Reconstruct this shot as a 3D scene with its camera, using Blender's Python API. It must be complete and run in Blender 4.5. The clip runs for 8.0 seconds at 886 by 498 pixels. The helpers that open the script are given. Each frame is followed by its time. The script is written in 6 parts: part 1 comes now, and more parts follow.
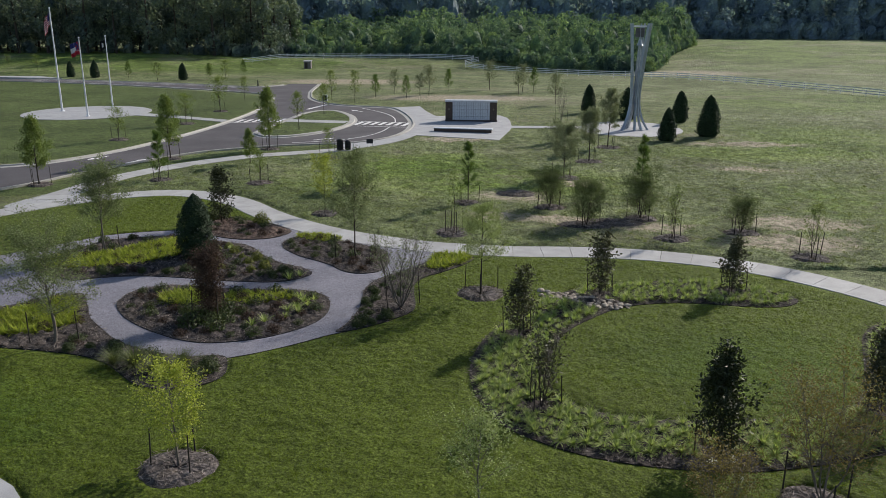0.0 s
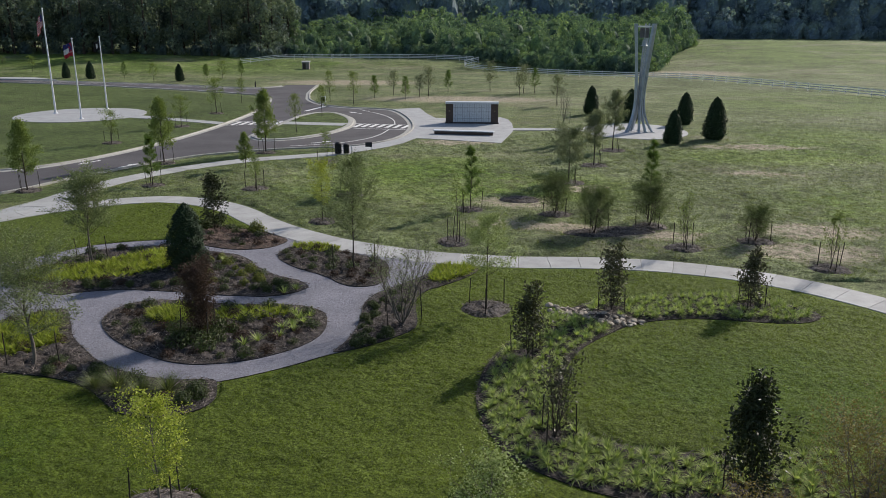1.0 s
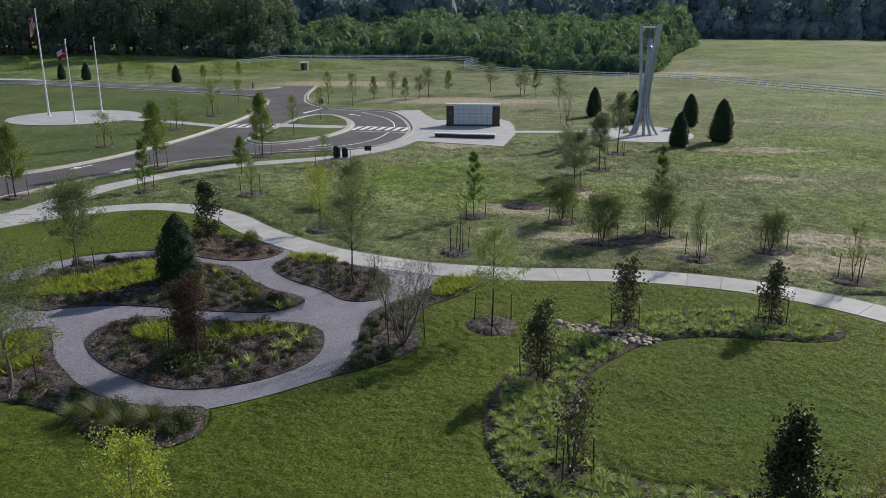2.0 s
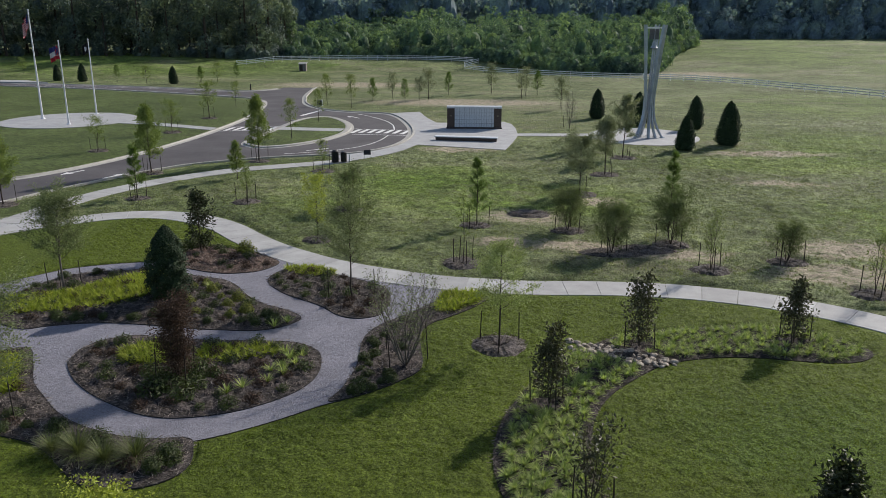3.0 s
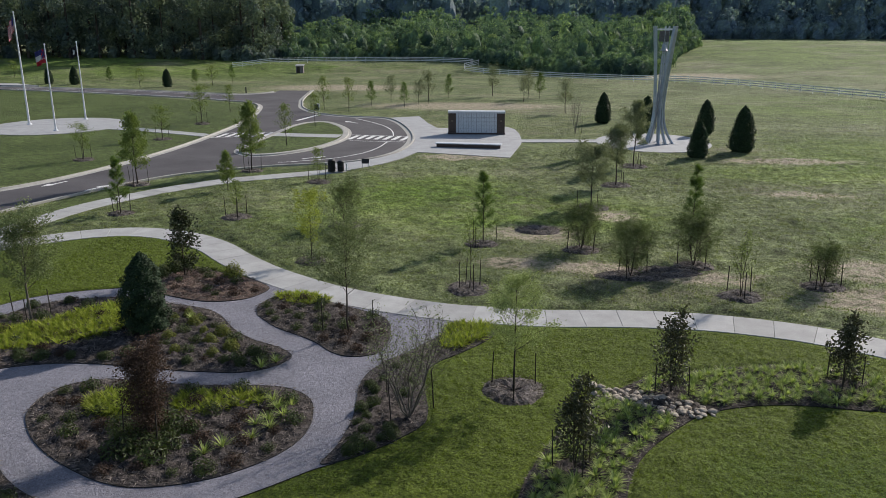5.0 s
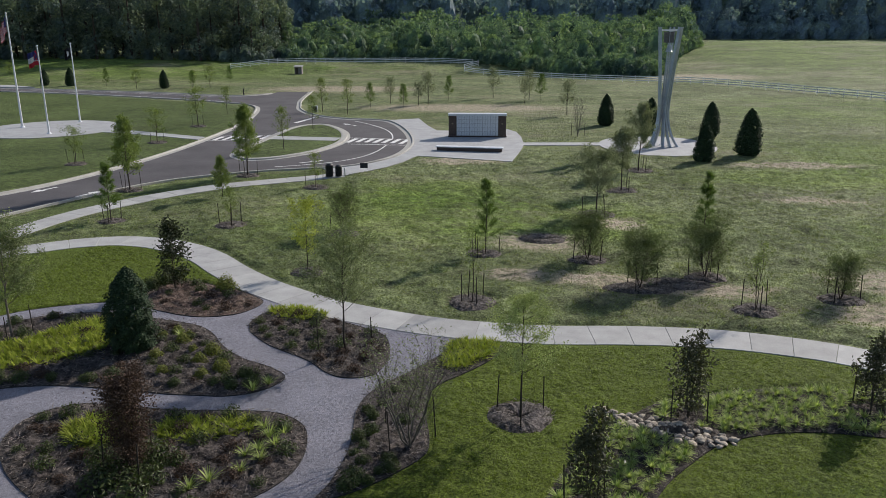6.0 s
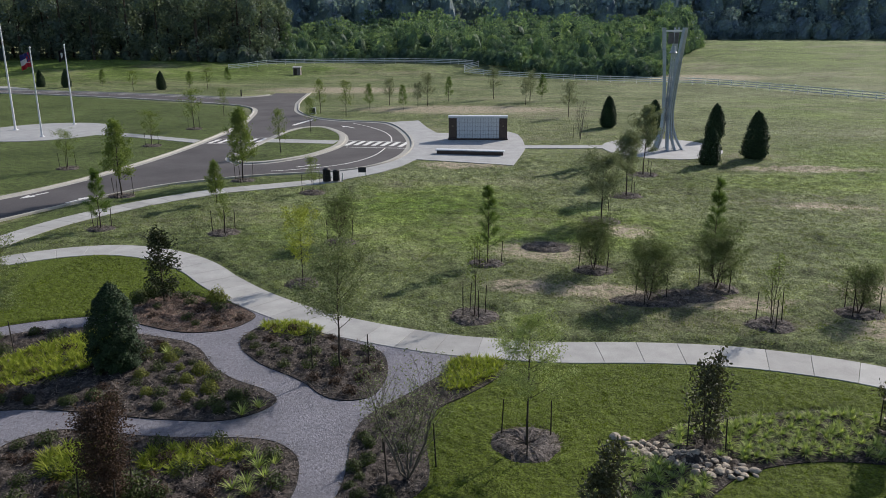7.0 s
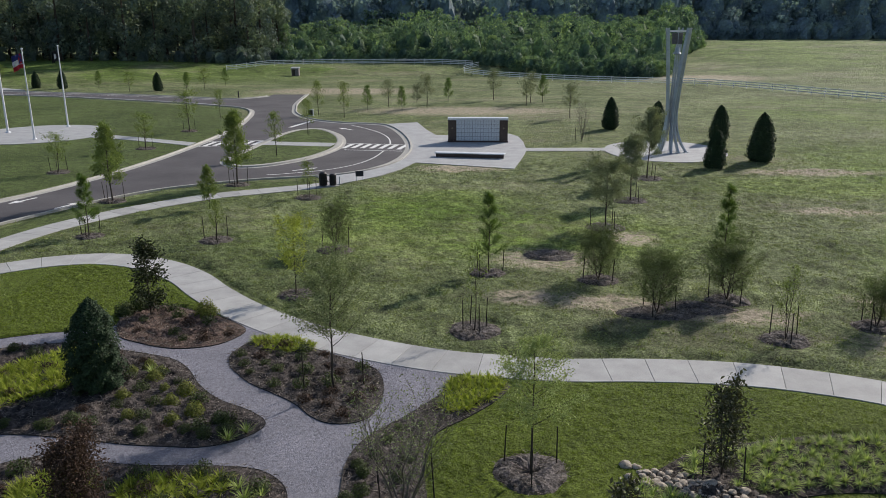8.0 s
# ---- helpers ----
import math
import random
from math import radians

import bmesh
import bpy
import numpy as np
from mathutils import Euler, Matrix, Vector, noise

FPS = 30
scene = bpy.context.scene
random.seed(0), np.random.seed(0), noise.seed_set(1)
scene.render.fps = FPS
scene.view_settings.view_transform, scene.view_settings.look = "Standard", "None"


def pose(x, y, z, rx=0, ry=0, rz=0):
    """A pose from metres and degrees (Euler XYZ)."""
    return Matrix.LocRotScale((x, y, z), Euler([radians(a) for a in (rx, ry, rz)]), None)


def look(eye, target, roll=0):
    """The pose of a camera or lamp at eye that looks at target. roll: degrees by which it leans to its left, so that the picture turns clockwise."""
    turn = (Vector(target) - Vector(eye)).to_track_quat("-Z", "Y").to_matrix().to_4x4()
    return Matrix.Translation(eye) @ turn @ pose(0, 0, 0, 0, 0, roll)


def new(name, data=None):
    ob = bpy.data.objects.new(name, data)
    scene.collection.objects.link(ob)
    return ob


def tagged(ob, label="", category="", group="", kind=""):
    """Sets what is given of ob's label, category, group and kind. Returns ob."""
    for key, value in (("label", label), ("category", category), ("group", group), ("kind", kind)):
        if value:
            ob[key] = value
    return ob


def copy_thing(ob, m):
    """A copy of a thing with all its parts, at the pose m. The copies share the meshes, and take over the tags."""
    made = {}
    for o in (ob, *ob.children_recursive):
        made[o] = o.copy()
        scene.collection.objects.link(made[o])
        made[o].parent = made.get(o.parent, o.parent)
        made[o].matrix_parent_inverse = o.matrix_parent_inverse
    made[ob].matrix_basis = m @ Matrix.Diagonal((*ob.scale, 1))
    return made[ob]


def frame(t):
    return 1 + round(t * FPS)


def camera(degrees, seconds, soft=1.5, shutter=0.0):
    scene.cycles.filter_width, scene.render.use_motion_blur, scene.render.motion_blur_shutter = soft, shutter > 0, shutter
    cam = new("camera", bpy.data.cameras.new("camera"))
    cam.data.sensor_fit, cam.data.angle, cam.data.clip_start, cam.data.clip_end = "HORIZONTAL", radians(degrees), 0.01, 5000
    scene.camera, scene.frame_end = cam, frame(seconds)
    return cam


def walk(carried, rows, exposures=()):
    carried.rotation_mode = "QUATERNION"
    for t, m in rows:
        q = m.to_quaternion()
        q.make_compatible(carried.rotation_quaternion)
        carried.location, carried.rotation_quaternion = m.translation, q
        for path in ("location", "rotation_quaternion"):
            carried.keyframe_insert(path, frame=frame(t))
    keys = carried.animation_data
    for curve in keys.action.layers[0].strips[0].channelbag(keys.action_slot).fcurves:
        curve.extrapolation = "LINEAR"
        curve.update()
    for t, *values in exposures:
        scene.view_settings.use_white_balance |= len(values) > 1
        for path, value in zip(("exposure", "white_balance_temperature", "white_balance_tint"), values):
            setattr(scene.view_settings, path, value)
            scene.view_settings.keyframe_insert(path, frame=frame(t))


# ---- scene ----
cam = camera(58.8, 8.0, soft=0.3)
PATH = [
    (0.0, (1.355, -0.658, 11.555), (0.731, 8.929, 8.778), 0.201),
    (0.5, (1.206, 0.261, 11.561), (0.589, 9.848, 8.785), 0.173),
    (1.0, (1.056, 1.174, 11.576), (0.445, 10.762, 8.800), 0.146),
    (1.5, (0.907, 2.080, 11.598), (0.301, 11.668, 8.822), 0.118),
    (2.0, (0.759, 2.978, 11.626), (0.159, 12.566, 8.851), 0.091),
    (2.5, (0.614, 3.868, 11.659), (0.019, 13.457, 8.884), 0.064),
    (3.0, (0.475, 4.748, 11.696), (-0.116, 14.338, 8.922), 0.036),
    (3.5, (0.341, 5.619, 11.735), (-0.246, 15.209, 8.961), 0.009),
    (4.0, (0.214, 6.480, 11.775), (-0.369, 16.070, 9.002), -0.019),
    (4.5, (0.096, 7.329, 11.815), (-0.483, 16.920, 9.043), -0.046),
    (5.0, (-0.011, 8.167, 11.853), (-0.587, 17.758, 9.082), -0.074),
    (5.5, (-0.107, 8.993, 11.889), (-0.681, 18.584, 9.119), -0.101),
    (6.0, (-0.190, 9.805, 11.921), (-0.761, 19.397, 9.152), -0.129),
    (6.5, (-0.258, 10.604, 11.948), (-0.828, 20.196, 9.179), -0.156),
    (7.0, (-0.310, 11.388, 11.968), (-0.879, 20.981, 9.201), -0.184),
    (7.5, (-0.346, 12.158, 11.980), (-0.913, 21.751, 9.215), -0.211),
    (8.0, (-0.362, 12.912, 11.984), (-0.929, 22.505, 9.219), -0.239),
]
walk(cam, [(t, look(eye, target, roll)) for t, eye, target, roll in PATH], [(0.0, 0.06, 6400, 13), (8.0, 0.06, 6400, 13)])

# ---- light: a low sun in front of the camera, clear sky ----
SUN_AZ, SUN_EL = radians(38.5), radians(29.0)
world = bpy.data.worlds.new("sky")
scene.world = world
world.use_nodes = True
wn = world.node_tree
sky = wn.nodes.new("ShaderNodeTexSky")
sky.sky_type = "NISHITA"
sky.sun_disc = False
sky.sun_elevation, sky.sun_rotation = SUN_EL, SUN_AZ
wn.links.new(sky.outputs[0], wn.nodes["Background"].inputs[0])
wn.nodes["Background"].inputs[1].default_value = 0.115
sun_data = bpy.data.lights.new("sun", "SUN")
sun_data.energy, sun_data.angle, sun_data.color = 5.0, radians(0.6), (1.0, 0.93, 0.82)
sun = new("sun", sun_data)
SUN_DIR = Vector((math.sin(SUN_AZ) * math.cos(SUN_EL), math.cos(SUN_AZ) * math.cos(SUN_EL), math.sin(SUN_EL)))
sun.matrix_world = look(Vector((0, 0, 60)) + SUN_DIR * 50, (0, 0, 60))

# ---- materials ----


def shader(name, rough=0.8, metal=0.0, spec=0.3):
    m = bpy.data.materials.new(name)
    m.use_nodes = True
    b = m.node_tree.nodes["Principled BSDF"]
    b.inputs["Roughness"].default_value = rough
    b.inputs["Metallic"].default_value = metal
    b.inputs["Specular IOR Level"].default_value = spec
    return m, m.node_tree, b


def add(nt, kind, **values):
    n = nt.nodes.new(kind)
    for k, v in values.items():
        n.inputs[k].default_value = v
    return n


def noise_tex(nt, scale, detail=4.0, rough=0.6, stretch=(1, 1, 1), source="Object", turn=0.0):
    c = nt.nodes.new("ShaderNodeTexCoord")
    mp = nt.nodes.new("ShaderNodeMapping")
    mp.inputs["Scale"].default_value = stretch
    mp.inputs["Rotation"].default_value = (0, 0, turn)
    nt.links.new(c.outputs[source], mp.inputs[0])
    n = add(nt, "ShaderNodeTexNoise", Scale=scale, Detail=detail, Roughness=rough)
    nt.links.new(mp.outputs[0], n.inputs["Vector"])
    return n.outputs["Fac"]


def ramp(nt, fac, stops):
    r = nt.nodes.new("ShaderNodeValToRGB")
    e = r.color_ramp.elements
    while len(e) < len(stops):
        e.new(0.5)
    for el, (p, c) in zip(e, stops):
        el.position, el.color = p, ((*c, 1) if len(c) == 3 else c)
    nt.links.new(fac, r.inputs[0])
    return r.outputs[0]


def mix(nt, fac, a, b, how="MIX"):
    n = nt.nodes.new("ShaderNodeMix")
    n.data_type, n.blend_type = "RGBA", how
    for i, v in ((0, fac), (6, a), (7, b)):
        if isinstance(v, (int, float)):
            n.inputs[i].default_value = v
        elif isinstance(v, tuple):
            n.inputs[i].default_value = (*v, 1)
        else:
            nt.links.new(v, n.inputs[i])
    return n.outputs[2]


def bump(nt, b, height, strength, dist):
    n = add(nt, "ShaderNodeBump", Strength=strength, Distance=dist)
    nt.links.new(height, n.inputs["Height"])
    nt.links.new(n.outputs[0], b.inputs["Normal"])
    return n


def grey(v):
    return (v, v, v)


def calc(nt, op, a, b=0.0):
    n = nt.nodes.new("ShaderNodeMath")
    n.operation = op
    for i, v in enumerate((a, b)):
        if isinstance(v, (int, float)):
            n.inputs[i].default_value = v
        else:
            nt.links.new(v, n.inputs[i])
    return n.outputs[0]


def worn(name, c1, c2, scale, rough=0.8, bscale=60.0, bstrength=0.3, bdist=0.01, metal=0.0, spec=0.3, fine=None, grain=(0.78, 1.15)):
    """A surface of two shades in blotches, with a finer grain over them and a slight relief."""
    m, nt, b = shader(name, rough, metal, spec)
    big = noise_tex(nt, scale, 5)
    col = ramp(nt, big, ((0.3, c1), (0.7, c2)))
    small = noise_tex(nt, fine or bscale, 3)
    col = mix(nt, 1.0, col, ramp(nt, small, ((0.32, grey(grain[0])), (0.68, grey(grain[1])))), "MULTIPLY")
    nt.links.new(col, b.inputs["Base Color"])
    bump(nt, b, noise_tex(nt, bscale, 3), bstrength, bdist)
    return m


def grass(name, dark, light, straw, dryness, patches=(), bumpy=0.06, lush=(), tufts=0.0, clumps=1.0):
    """Mown turf: broad patches, clumps and blades; dry spots where they lie. Lush spots are tints that also carry sun
    and lens falloff.
    """
    m, nt, b = shader(name, 0.9, 0, 0.15)
    col = ramp(nt, noise_tex(nt, 0.09, 5, 0.6), ((0.36, dark), (0.64, light)))
    if tufts:
        mid = noise_tex(nt, 0.55, 6, 0.72, (0.95, 1.05, 1))
        col = mix(nt, tufts, col, mix(nt, 1.0, col, ramp(nt, mid, ((0.36, grey(0.6)), (0.5, grey(1.0)), (0.64, grey(1.4)))), "MULTIPLY"))
    clump = noise_tex(nt, 2.2, 6, 0.72)
    col = mix(nt, clumps, col, ramp(nt, clump, ((0.3, grey(0.42)), (0.5, grey(0.95)), (0.7, grey(1.6)))), "MULTIPLY")
    fine = noise_tex(nt, 11.0, 5, 0.75)
    col = mix(nt, 1.0, col, ramp(nt, fine, ((0.34, grey(0.35)), (0.52, grey(1.0)), (0.7, grey(1.9)))), "MULTIPLY")
    # dry turf: by the lie of the ground, and in worn spots
    dry = ramp(nt, noise_tex(nt, 0.06, 6, 0.65, (0.75, 1.1, 1)), ((0.5, grey(0.0)), (0.72, grey(dryness))))
    dry2 = ramp(nt, noise_tex(nt, 0.7, 6, 0.75, (0.85, 1.0, 1)), ((0.34, grey(0.2)), (0.56, grey(1.0))))
    dryness_out = calc(nt, "MULTIPLY", dry, dry2)
    geo = nt.nodes.new("ShaderNodeNewGeometry")
    rag = calc(nt, "MULTIPLY", noise_tex(nt, 0.8, 9, 0.78), 1.7)
    def spot_mask(px, py, rx, ry, reach=0.95):
        mp = nt.nodes.new("ShaderNodeMapping")
        mp.vector_type = "TEXTURE"
        mp.inputs["Location"].default_value = (px, py, 0)
        mp.inputs["Scale"].default_value = (rx, ry, 1000)
        nt.links.new(geo.outputs["Position"], mp.inputs[0])
        ln = nt.nodes.new("ShaderNodeVectorMath")
        ln.operation = "LENGTH"
        nt.links.new(mp.outputs[0], ln.inputs[0])
        d = calc(nt, "SUBTRACT", calc(nt, "ADD", ln.outputs["Value"], rag), reach)
        return ramp(nt, d, ((0.25, grey(1.0)), (0.8, grey(0.0))))

    broken = ramp(nt, noise_tex(nt, 1.9, 8, 0.8, (0.85, 1.0, 1)), ((0.4, grey(0.1)), (0.53, grey(1.0))))
    for where_, shade in lush:
        col = mix(nt, spot_mask(*where_), col, mix(nt, 1.0, col, shade, "MULTIPLY"))
    for where_ in patches:
        spot = calc(nt, "MULTIPLY", spot_mask(*where_, 1.2), broken)
        dryness_out = calc(nt, "MAXIMUM", dryness_out, spot)
    dead = ramp(nt, noise_tex(nt, 5.0, 6, 0.75), ((0.3, tuple(v * 0.55 for v in straw)), (0.7, tuple(v * 1.25 for v in straw))))
    col = mix(nt, dryness_out, col, dead)
    nt.links.new(col, b.inputs["Base Color"])
    h = calc(nt, "ADD", noise_tex(nt, 9.0, 5, 0.75), calc(nt, "MULTIPLY", noise_tex(nt, 2.2, 4, 0.7), 1.3))
    bump(nt, b, h, 1.0, bumpy)
    return m


def leafy(name, c1, c2, rough=0.55, thin=0.35, spec=0.25, broad=0.0):
    """Leaves, each a shade of its own, that let some light through."""
    m, nt, b = shader(name, rough, 0, spec)
    geo = nt.nodes.new("ShaderNodeNewGeometry")
    col = ramp(nt, geo.outputs["Random Per Island"], ((0.0, c1), (1.0, c2)))
    col = mix(nt, 1.0, col, ramp(nt, noise_tex(nt, 1.1, 3), ((0.3, grey(0.75)), (0.7, grey(1.25)))), "MULTIPLY")
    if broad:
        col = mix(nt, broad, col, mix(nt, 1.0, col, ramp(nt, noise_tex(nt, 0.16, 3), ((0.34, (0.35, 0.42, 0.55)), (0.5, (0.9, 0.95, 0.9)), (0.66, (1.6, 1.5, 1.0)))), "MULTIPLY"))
    nt.links.new(col, b.inputs["Base Color"])
    tr = nt.nodes.new("ShaderNodeBsdfTranslucent")
    nt.links.new(mix(nt, 1.0, col, (1.1, 1.15, 0.7), "MULTIPLY"), tr.inputs["Color"])
    ms = nt.nodes.new("ShaderNodeMixShader")
    ms.inputs[0].default_value = thin
    nt.links.new(b.outputs[0], ms.inputs[1])
    nt.links.new(tr.outputs[0], ms.inputs[2])
    nt.links.new(ms.outputs[0], nt.nodes["Material Output"].inputs["Surface"])
    return m


M = {}
MEADOW_SPOTS = ((5.2, 45.8, 3.0, 1.2), (10.4, 44.5, 2.8, 1.0), (8.2, 44.9, 2.2, 1.0), (1.2, 46.4, 1.7, 1.0), (7.9, 56.9, 1.6, 2.0), (17.5, 41.5, 4.0, 2.0), (19.5, 46.0, 4.0, 2.0), (26.0, 78.0, 6.0, 1.6),
                (22.4, 63.7, 3.6, 1.3), (2.6, 52.5, 3.0, 2.2), (-2.5, 79.0, 4.0, 2.0), (44.0, 190.0, 16.0, 9.0), (-28.0, 158.0, 16.0, 8.0), (-4.0, 125.0, 16.0, 6.0))
# first tint: greener grass, brightened as if the slope faced the sun
FRESH_SUNLIT, RANK_DIM = (1.04, 1.2, 0.64), (0.78, 0.96, 0.46)
# second tint: rank grass; on the right it also paints in lens falloff
TINTED_SPOTS = (((5.0, 57.0, 11.0, 8.0), FRESH_SUNLIT), ((-4.0, 66.0, 9.0, 7.0), FRESH_SUNLIT), ((-6.0, 58.0, 12.0, 10.0), FRESH_SUNLIT), ((26.0, 72.0, 16.0, 6.0), FRESH_SUNLIT), ((95.0, 265.0, 75.0, 105.0), RANK_DIM), ((-95.0, 200.0, 80.0, 45.0), RANK_DIM),
        ((26.0, 52.0, 9.0, 9.0), RANK_DIM), ((36.0, 84.0, 16.0, 16.0), RANK_DIM), ((52.0, 125.0, 30.0, 26.0), RANK_DIM), ((-30.0, 207.0, 30.0, 5.0), RANK_DIM))
M["meadow"] = grass("meadow_turf", (0.10, 0.128, 0.046), (0.182, 0.215, 0.094), (0.44, 0.375, 0.28), 0.5, MEADOW_SPOTS, 0.16, TINTED_SPOTS, 0.85)
# two outer lawn spots: greener, and darkened to paint in lens falloff
M["lawn"] = grass("lawn_turf", (0.068, 0.096, 0.011), (0.100, 0.135, 0.017), (0.12, 0.10, 0.03), 0.06, (), 0.1, (((10.5, 25.5, 6.5, 5.0), (0.82, 0.95, 0.8)), ((-15.0, 19.0, 6.0, 5.0), (0.82, 0.95, 0.8))), clumps=0.35)
M["lawn_far"] = grass("lawn_far_turf", (0.066, 0.092, 0.026), (0.10, 0.134, 0.042), (0.15, 0.13, 0.07), 0.2, (), 0.1, (), 0.5)
M["concrete"] = worn("concrete", (0.305, 0.31, 0.312), (0.402, 0.408, 0.41), 0.8, 0.85, 90, 0.15, 0.003)
M["concrete_old"] = worn("kerb_concrete", (0.33, 0.322, 0.29), (0.42, 0.405, 0.37), 1.2, 0.85, 60, 0.2, 0.004)
M["asphalt"] = worn("asphalt", (0.056, 0.052, 0.055), (0.10, 0.093, 0.097), 0.22, 0.85, 45, 0.35, 0.006, fine=14)
M["paint"] = worn("road_paint", (0.62, 0.62, 0.60), (0.76, 0.76, 0.74), 3.0, 0.7, 40, 0.2, 0.002)
M["gravel"], nt, b = shader("grey_gravel", 0.9)
grit = noise_tex(nt, 26.0, 8, 0.8)
col = ramp(nt, grit, ((0.3, (0.125, 0.124, 0.148)), (0.5, (0.205, 0.203, 0.236)), (0.72, (0.31, 0.308, 0.35))))
col = mix(nt, 1.0, col, ramp(nt, noise_tex(nt, 8.0, 7, 0.8), ((0.3, grey(0.48)), (0.44, grey(0.95)), (0.7, grey(1.28)))), "MULTIPLY")
col = mix(nt, 1.0, col, ramp(nt, noise_tex(nt, 0.5, 4), ((0.3, grey(0.86)), (0.7, grey(1.14)))), "MULTIPLY")
nt.links.new(col, b.inputs["Base Color"])
bump(nt, b, calc(nt, "ADD", grit, noise_tex(nt, 7.0, 6, 0.75)), 1.0, 0.05)
M["mulch"] = worn("pine_straw", (0.013, 0.011, 0.010), (0.118, 0.099, 0.09), 2.6, 0.95, 16, 1.0, 0.09, fine=9, grain=(0.3, 1.6))
M["mulch_ring"] = worn("ring_straw", (0.03, 0.026, 0.023), (0.19, 0.162, 0.148), 3.2, 0.95, 18, 1.0, 0.06, fine=11, grain=(0.35, 1.6))
M["mulch_dark"] = worn("dark_leaf_mulch", (0.014, 0.012, 0.011), (0.085, 0.070, 0.060), 2.6, 0.95, 16, 1.0, 0.09, fine=9, grain=(0.3, 1.7))
M["soil_red"] = worn("red_leaf_litter", (0.068, 0.045, 0.035), (0.155, 0.108, 0.085), 2.2, 0.95, 16, 1.0, 0.09, fine=10, grain=(0.35, 1.6))
M["edging"] = worn("steel_edging", (0.02, 0.02, 0.02), (0.04, 0.038, 0.035), 4, 0.7, 40, 0.1, 0.002)
M["stake"] = worn("stake_wood", (0.020, 0.018, 0.016), (0.045, 0.038, 0.03), 5, 0.85, 50, 0.3, 0.003)
M["bark"] = worn("grey_bark", (0.10, 0.085, 0.07), (0.20, 0.175, 0.15), 6, 0.9, 40, 0.6, 0.01)
M["bark_dark"] = worn("dark_bark", (0.035, 0.028, 0.022), (0.08, 0.065, 0.052), 6, 0.9, 40, 0.6, 0.01)
M["white"] = worn("white_vinyl", (0.70, 0.70, 0.69), (0.80, 0.80, 0.79), 2, 0.5, 30, 0.1, 0.002)
M["steel"] = worn("galvanised_steel", (0.27, 0.31, 0.35), (0.42, 0.46, 0.50), 0.9, 0.45, 30, 0.1, 0.003, metal=0.45)
M["granite_dark"] = worn("brown_granite", (0.028, 0.017, 0.016), (0.058, 0.036, 0.033), 6, 0.3, 120, 0.05, 0.001, spec=0.5)
M["granite_light"] = worn("pale_granite", (0.50, 0.52, 0.55), (0.62, 0.64, 0.67), 4, 0.55, 90, 0.05, 0.001, spec=0.5)
M["granite_joint"] = worn("joint_shadow", (0.10, 0.10, 0.11), (0.16, 0.16, 0.17), 4, 0.8)
M["black"] = worn("black_coated_metal", (0.012, 0.012, 0.013), (0.028, 0.028, 0.03), 5, 0.5, 60, 0.1, 0.002)
M["pole"] = worn("white_pole", (0.62, 0.63, 0.65), (0.75, 0.76, 0.78), 2, 0.4, 30, 0.05, 0.001)
M["stone"] = worn("river_stone", (0.23, 0.19, 0.145), (0.48, 0.42, 0.34), 1.8, 0.8, 18, 0.5, 0.02)
M["bronze"] = worn("bronze", (0.12, 0.10, 0.07), (0.22, 0.19, 0.14), 5, 0.45, 40, 0.1, 0.003, metal=0.8)
M["shed"] = worn("weathered_board", (0.14, 0.12, 0.12), (0.22, 0.20, 0.19), 2, 0.8, 20, 0.4, 0.01)
M["cloth_red"] = worn("red_cloth", (0.36, 0.02, 0.035), (0.48, 0.03, 0.05), 3, 0.85)
M["cloth_white"] = worn("white_cloth", (0.62, 0.60, 0.60), (0.75, 0.73, 0.73), 3, 0.85)
M["cloth_blue"] = worn("blue_cloth", (0.03, 0.035, 0.14), (0.05, 0.055, 0.2), 3, 0.85)
M["cloth_black"] = worn("black_cloth", (0.012, 0.012, 0.014), (0.03, 0.03, 0.035), 3, 0.85)
M["leaf_fresh"] = leafy("fresh_leaf", (0.105, 0.15, 0.032), (0.22, 0.28, 0.075))
M["leaf_pale"] = leafy("pale_leaf", (0.19, 0.24, 0.085), (0.36, 0.42, 0.19))
M["leaf_olive"] = leafy("olive_leaf", (0.11, 0.14, 0.06), (0.23, 0.27, 0.135))
M["leaf_grey"] = leafy("grey_green_leaf", (0.12, 0.142, 0.082), (0.25, 0.28, 0.18))
M["leaf_yellow"] = leafy("yellow_leaf", (0.22, 0.27, 0.035), (0.43, 0.47, 0.09))
M["leaf_dark"] = leafy("dark_leaf", (0.020, 0.030, 0.012), (0.05, 0.06, 0.022), 0.5, 0.15, 0.3)
M["leaf_holly"] = leafy("holly_leaf", (0.018, 0.036, 0.018), (0.046, 0.078, 0.034), 0.62, 0.15, 0.18)
M["leaf_magnolia"] = leafy("magnolia_leaf", (0.036, 0.04, 0.02), (0.10, 0.102, 0.055), 0.5, 0.2, 0.35)
M["leaf_brown"] = leafy("brown_leaf", (0.042, 0.027, 0.020), (0.105, 0.065, 0.047), 0.7, 0.2)
M["leaf_rust"] = leafy("rust_leaf", (0.12, 0.10, 0.025), (0.26, 0.20, 0.06), 0.6, 0.3)
M["needle"] = leafy("pine_needle", (0.07, 0.12, 0.025), (0.16, 0.23, 0.06), 0.55, 0.3)
M["needle_olive"] = leafy("cypress_spray", (0.075, 0.105, 0.035), (0.165, 0.205, 0.078), 0.65, 0.3)
M["strap"] = leafy("strap_leaf", (0.165, 0.24, 0.055), (0.48, 0.54, 0.22), 0.75, 0.42, 0.12)
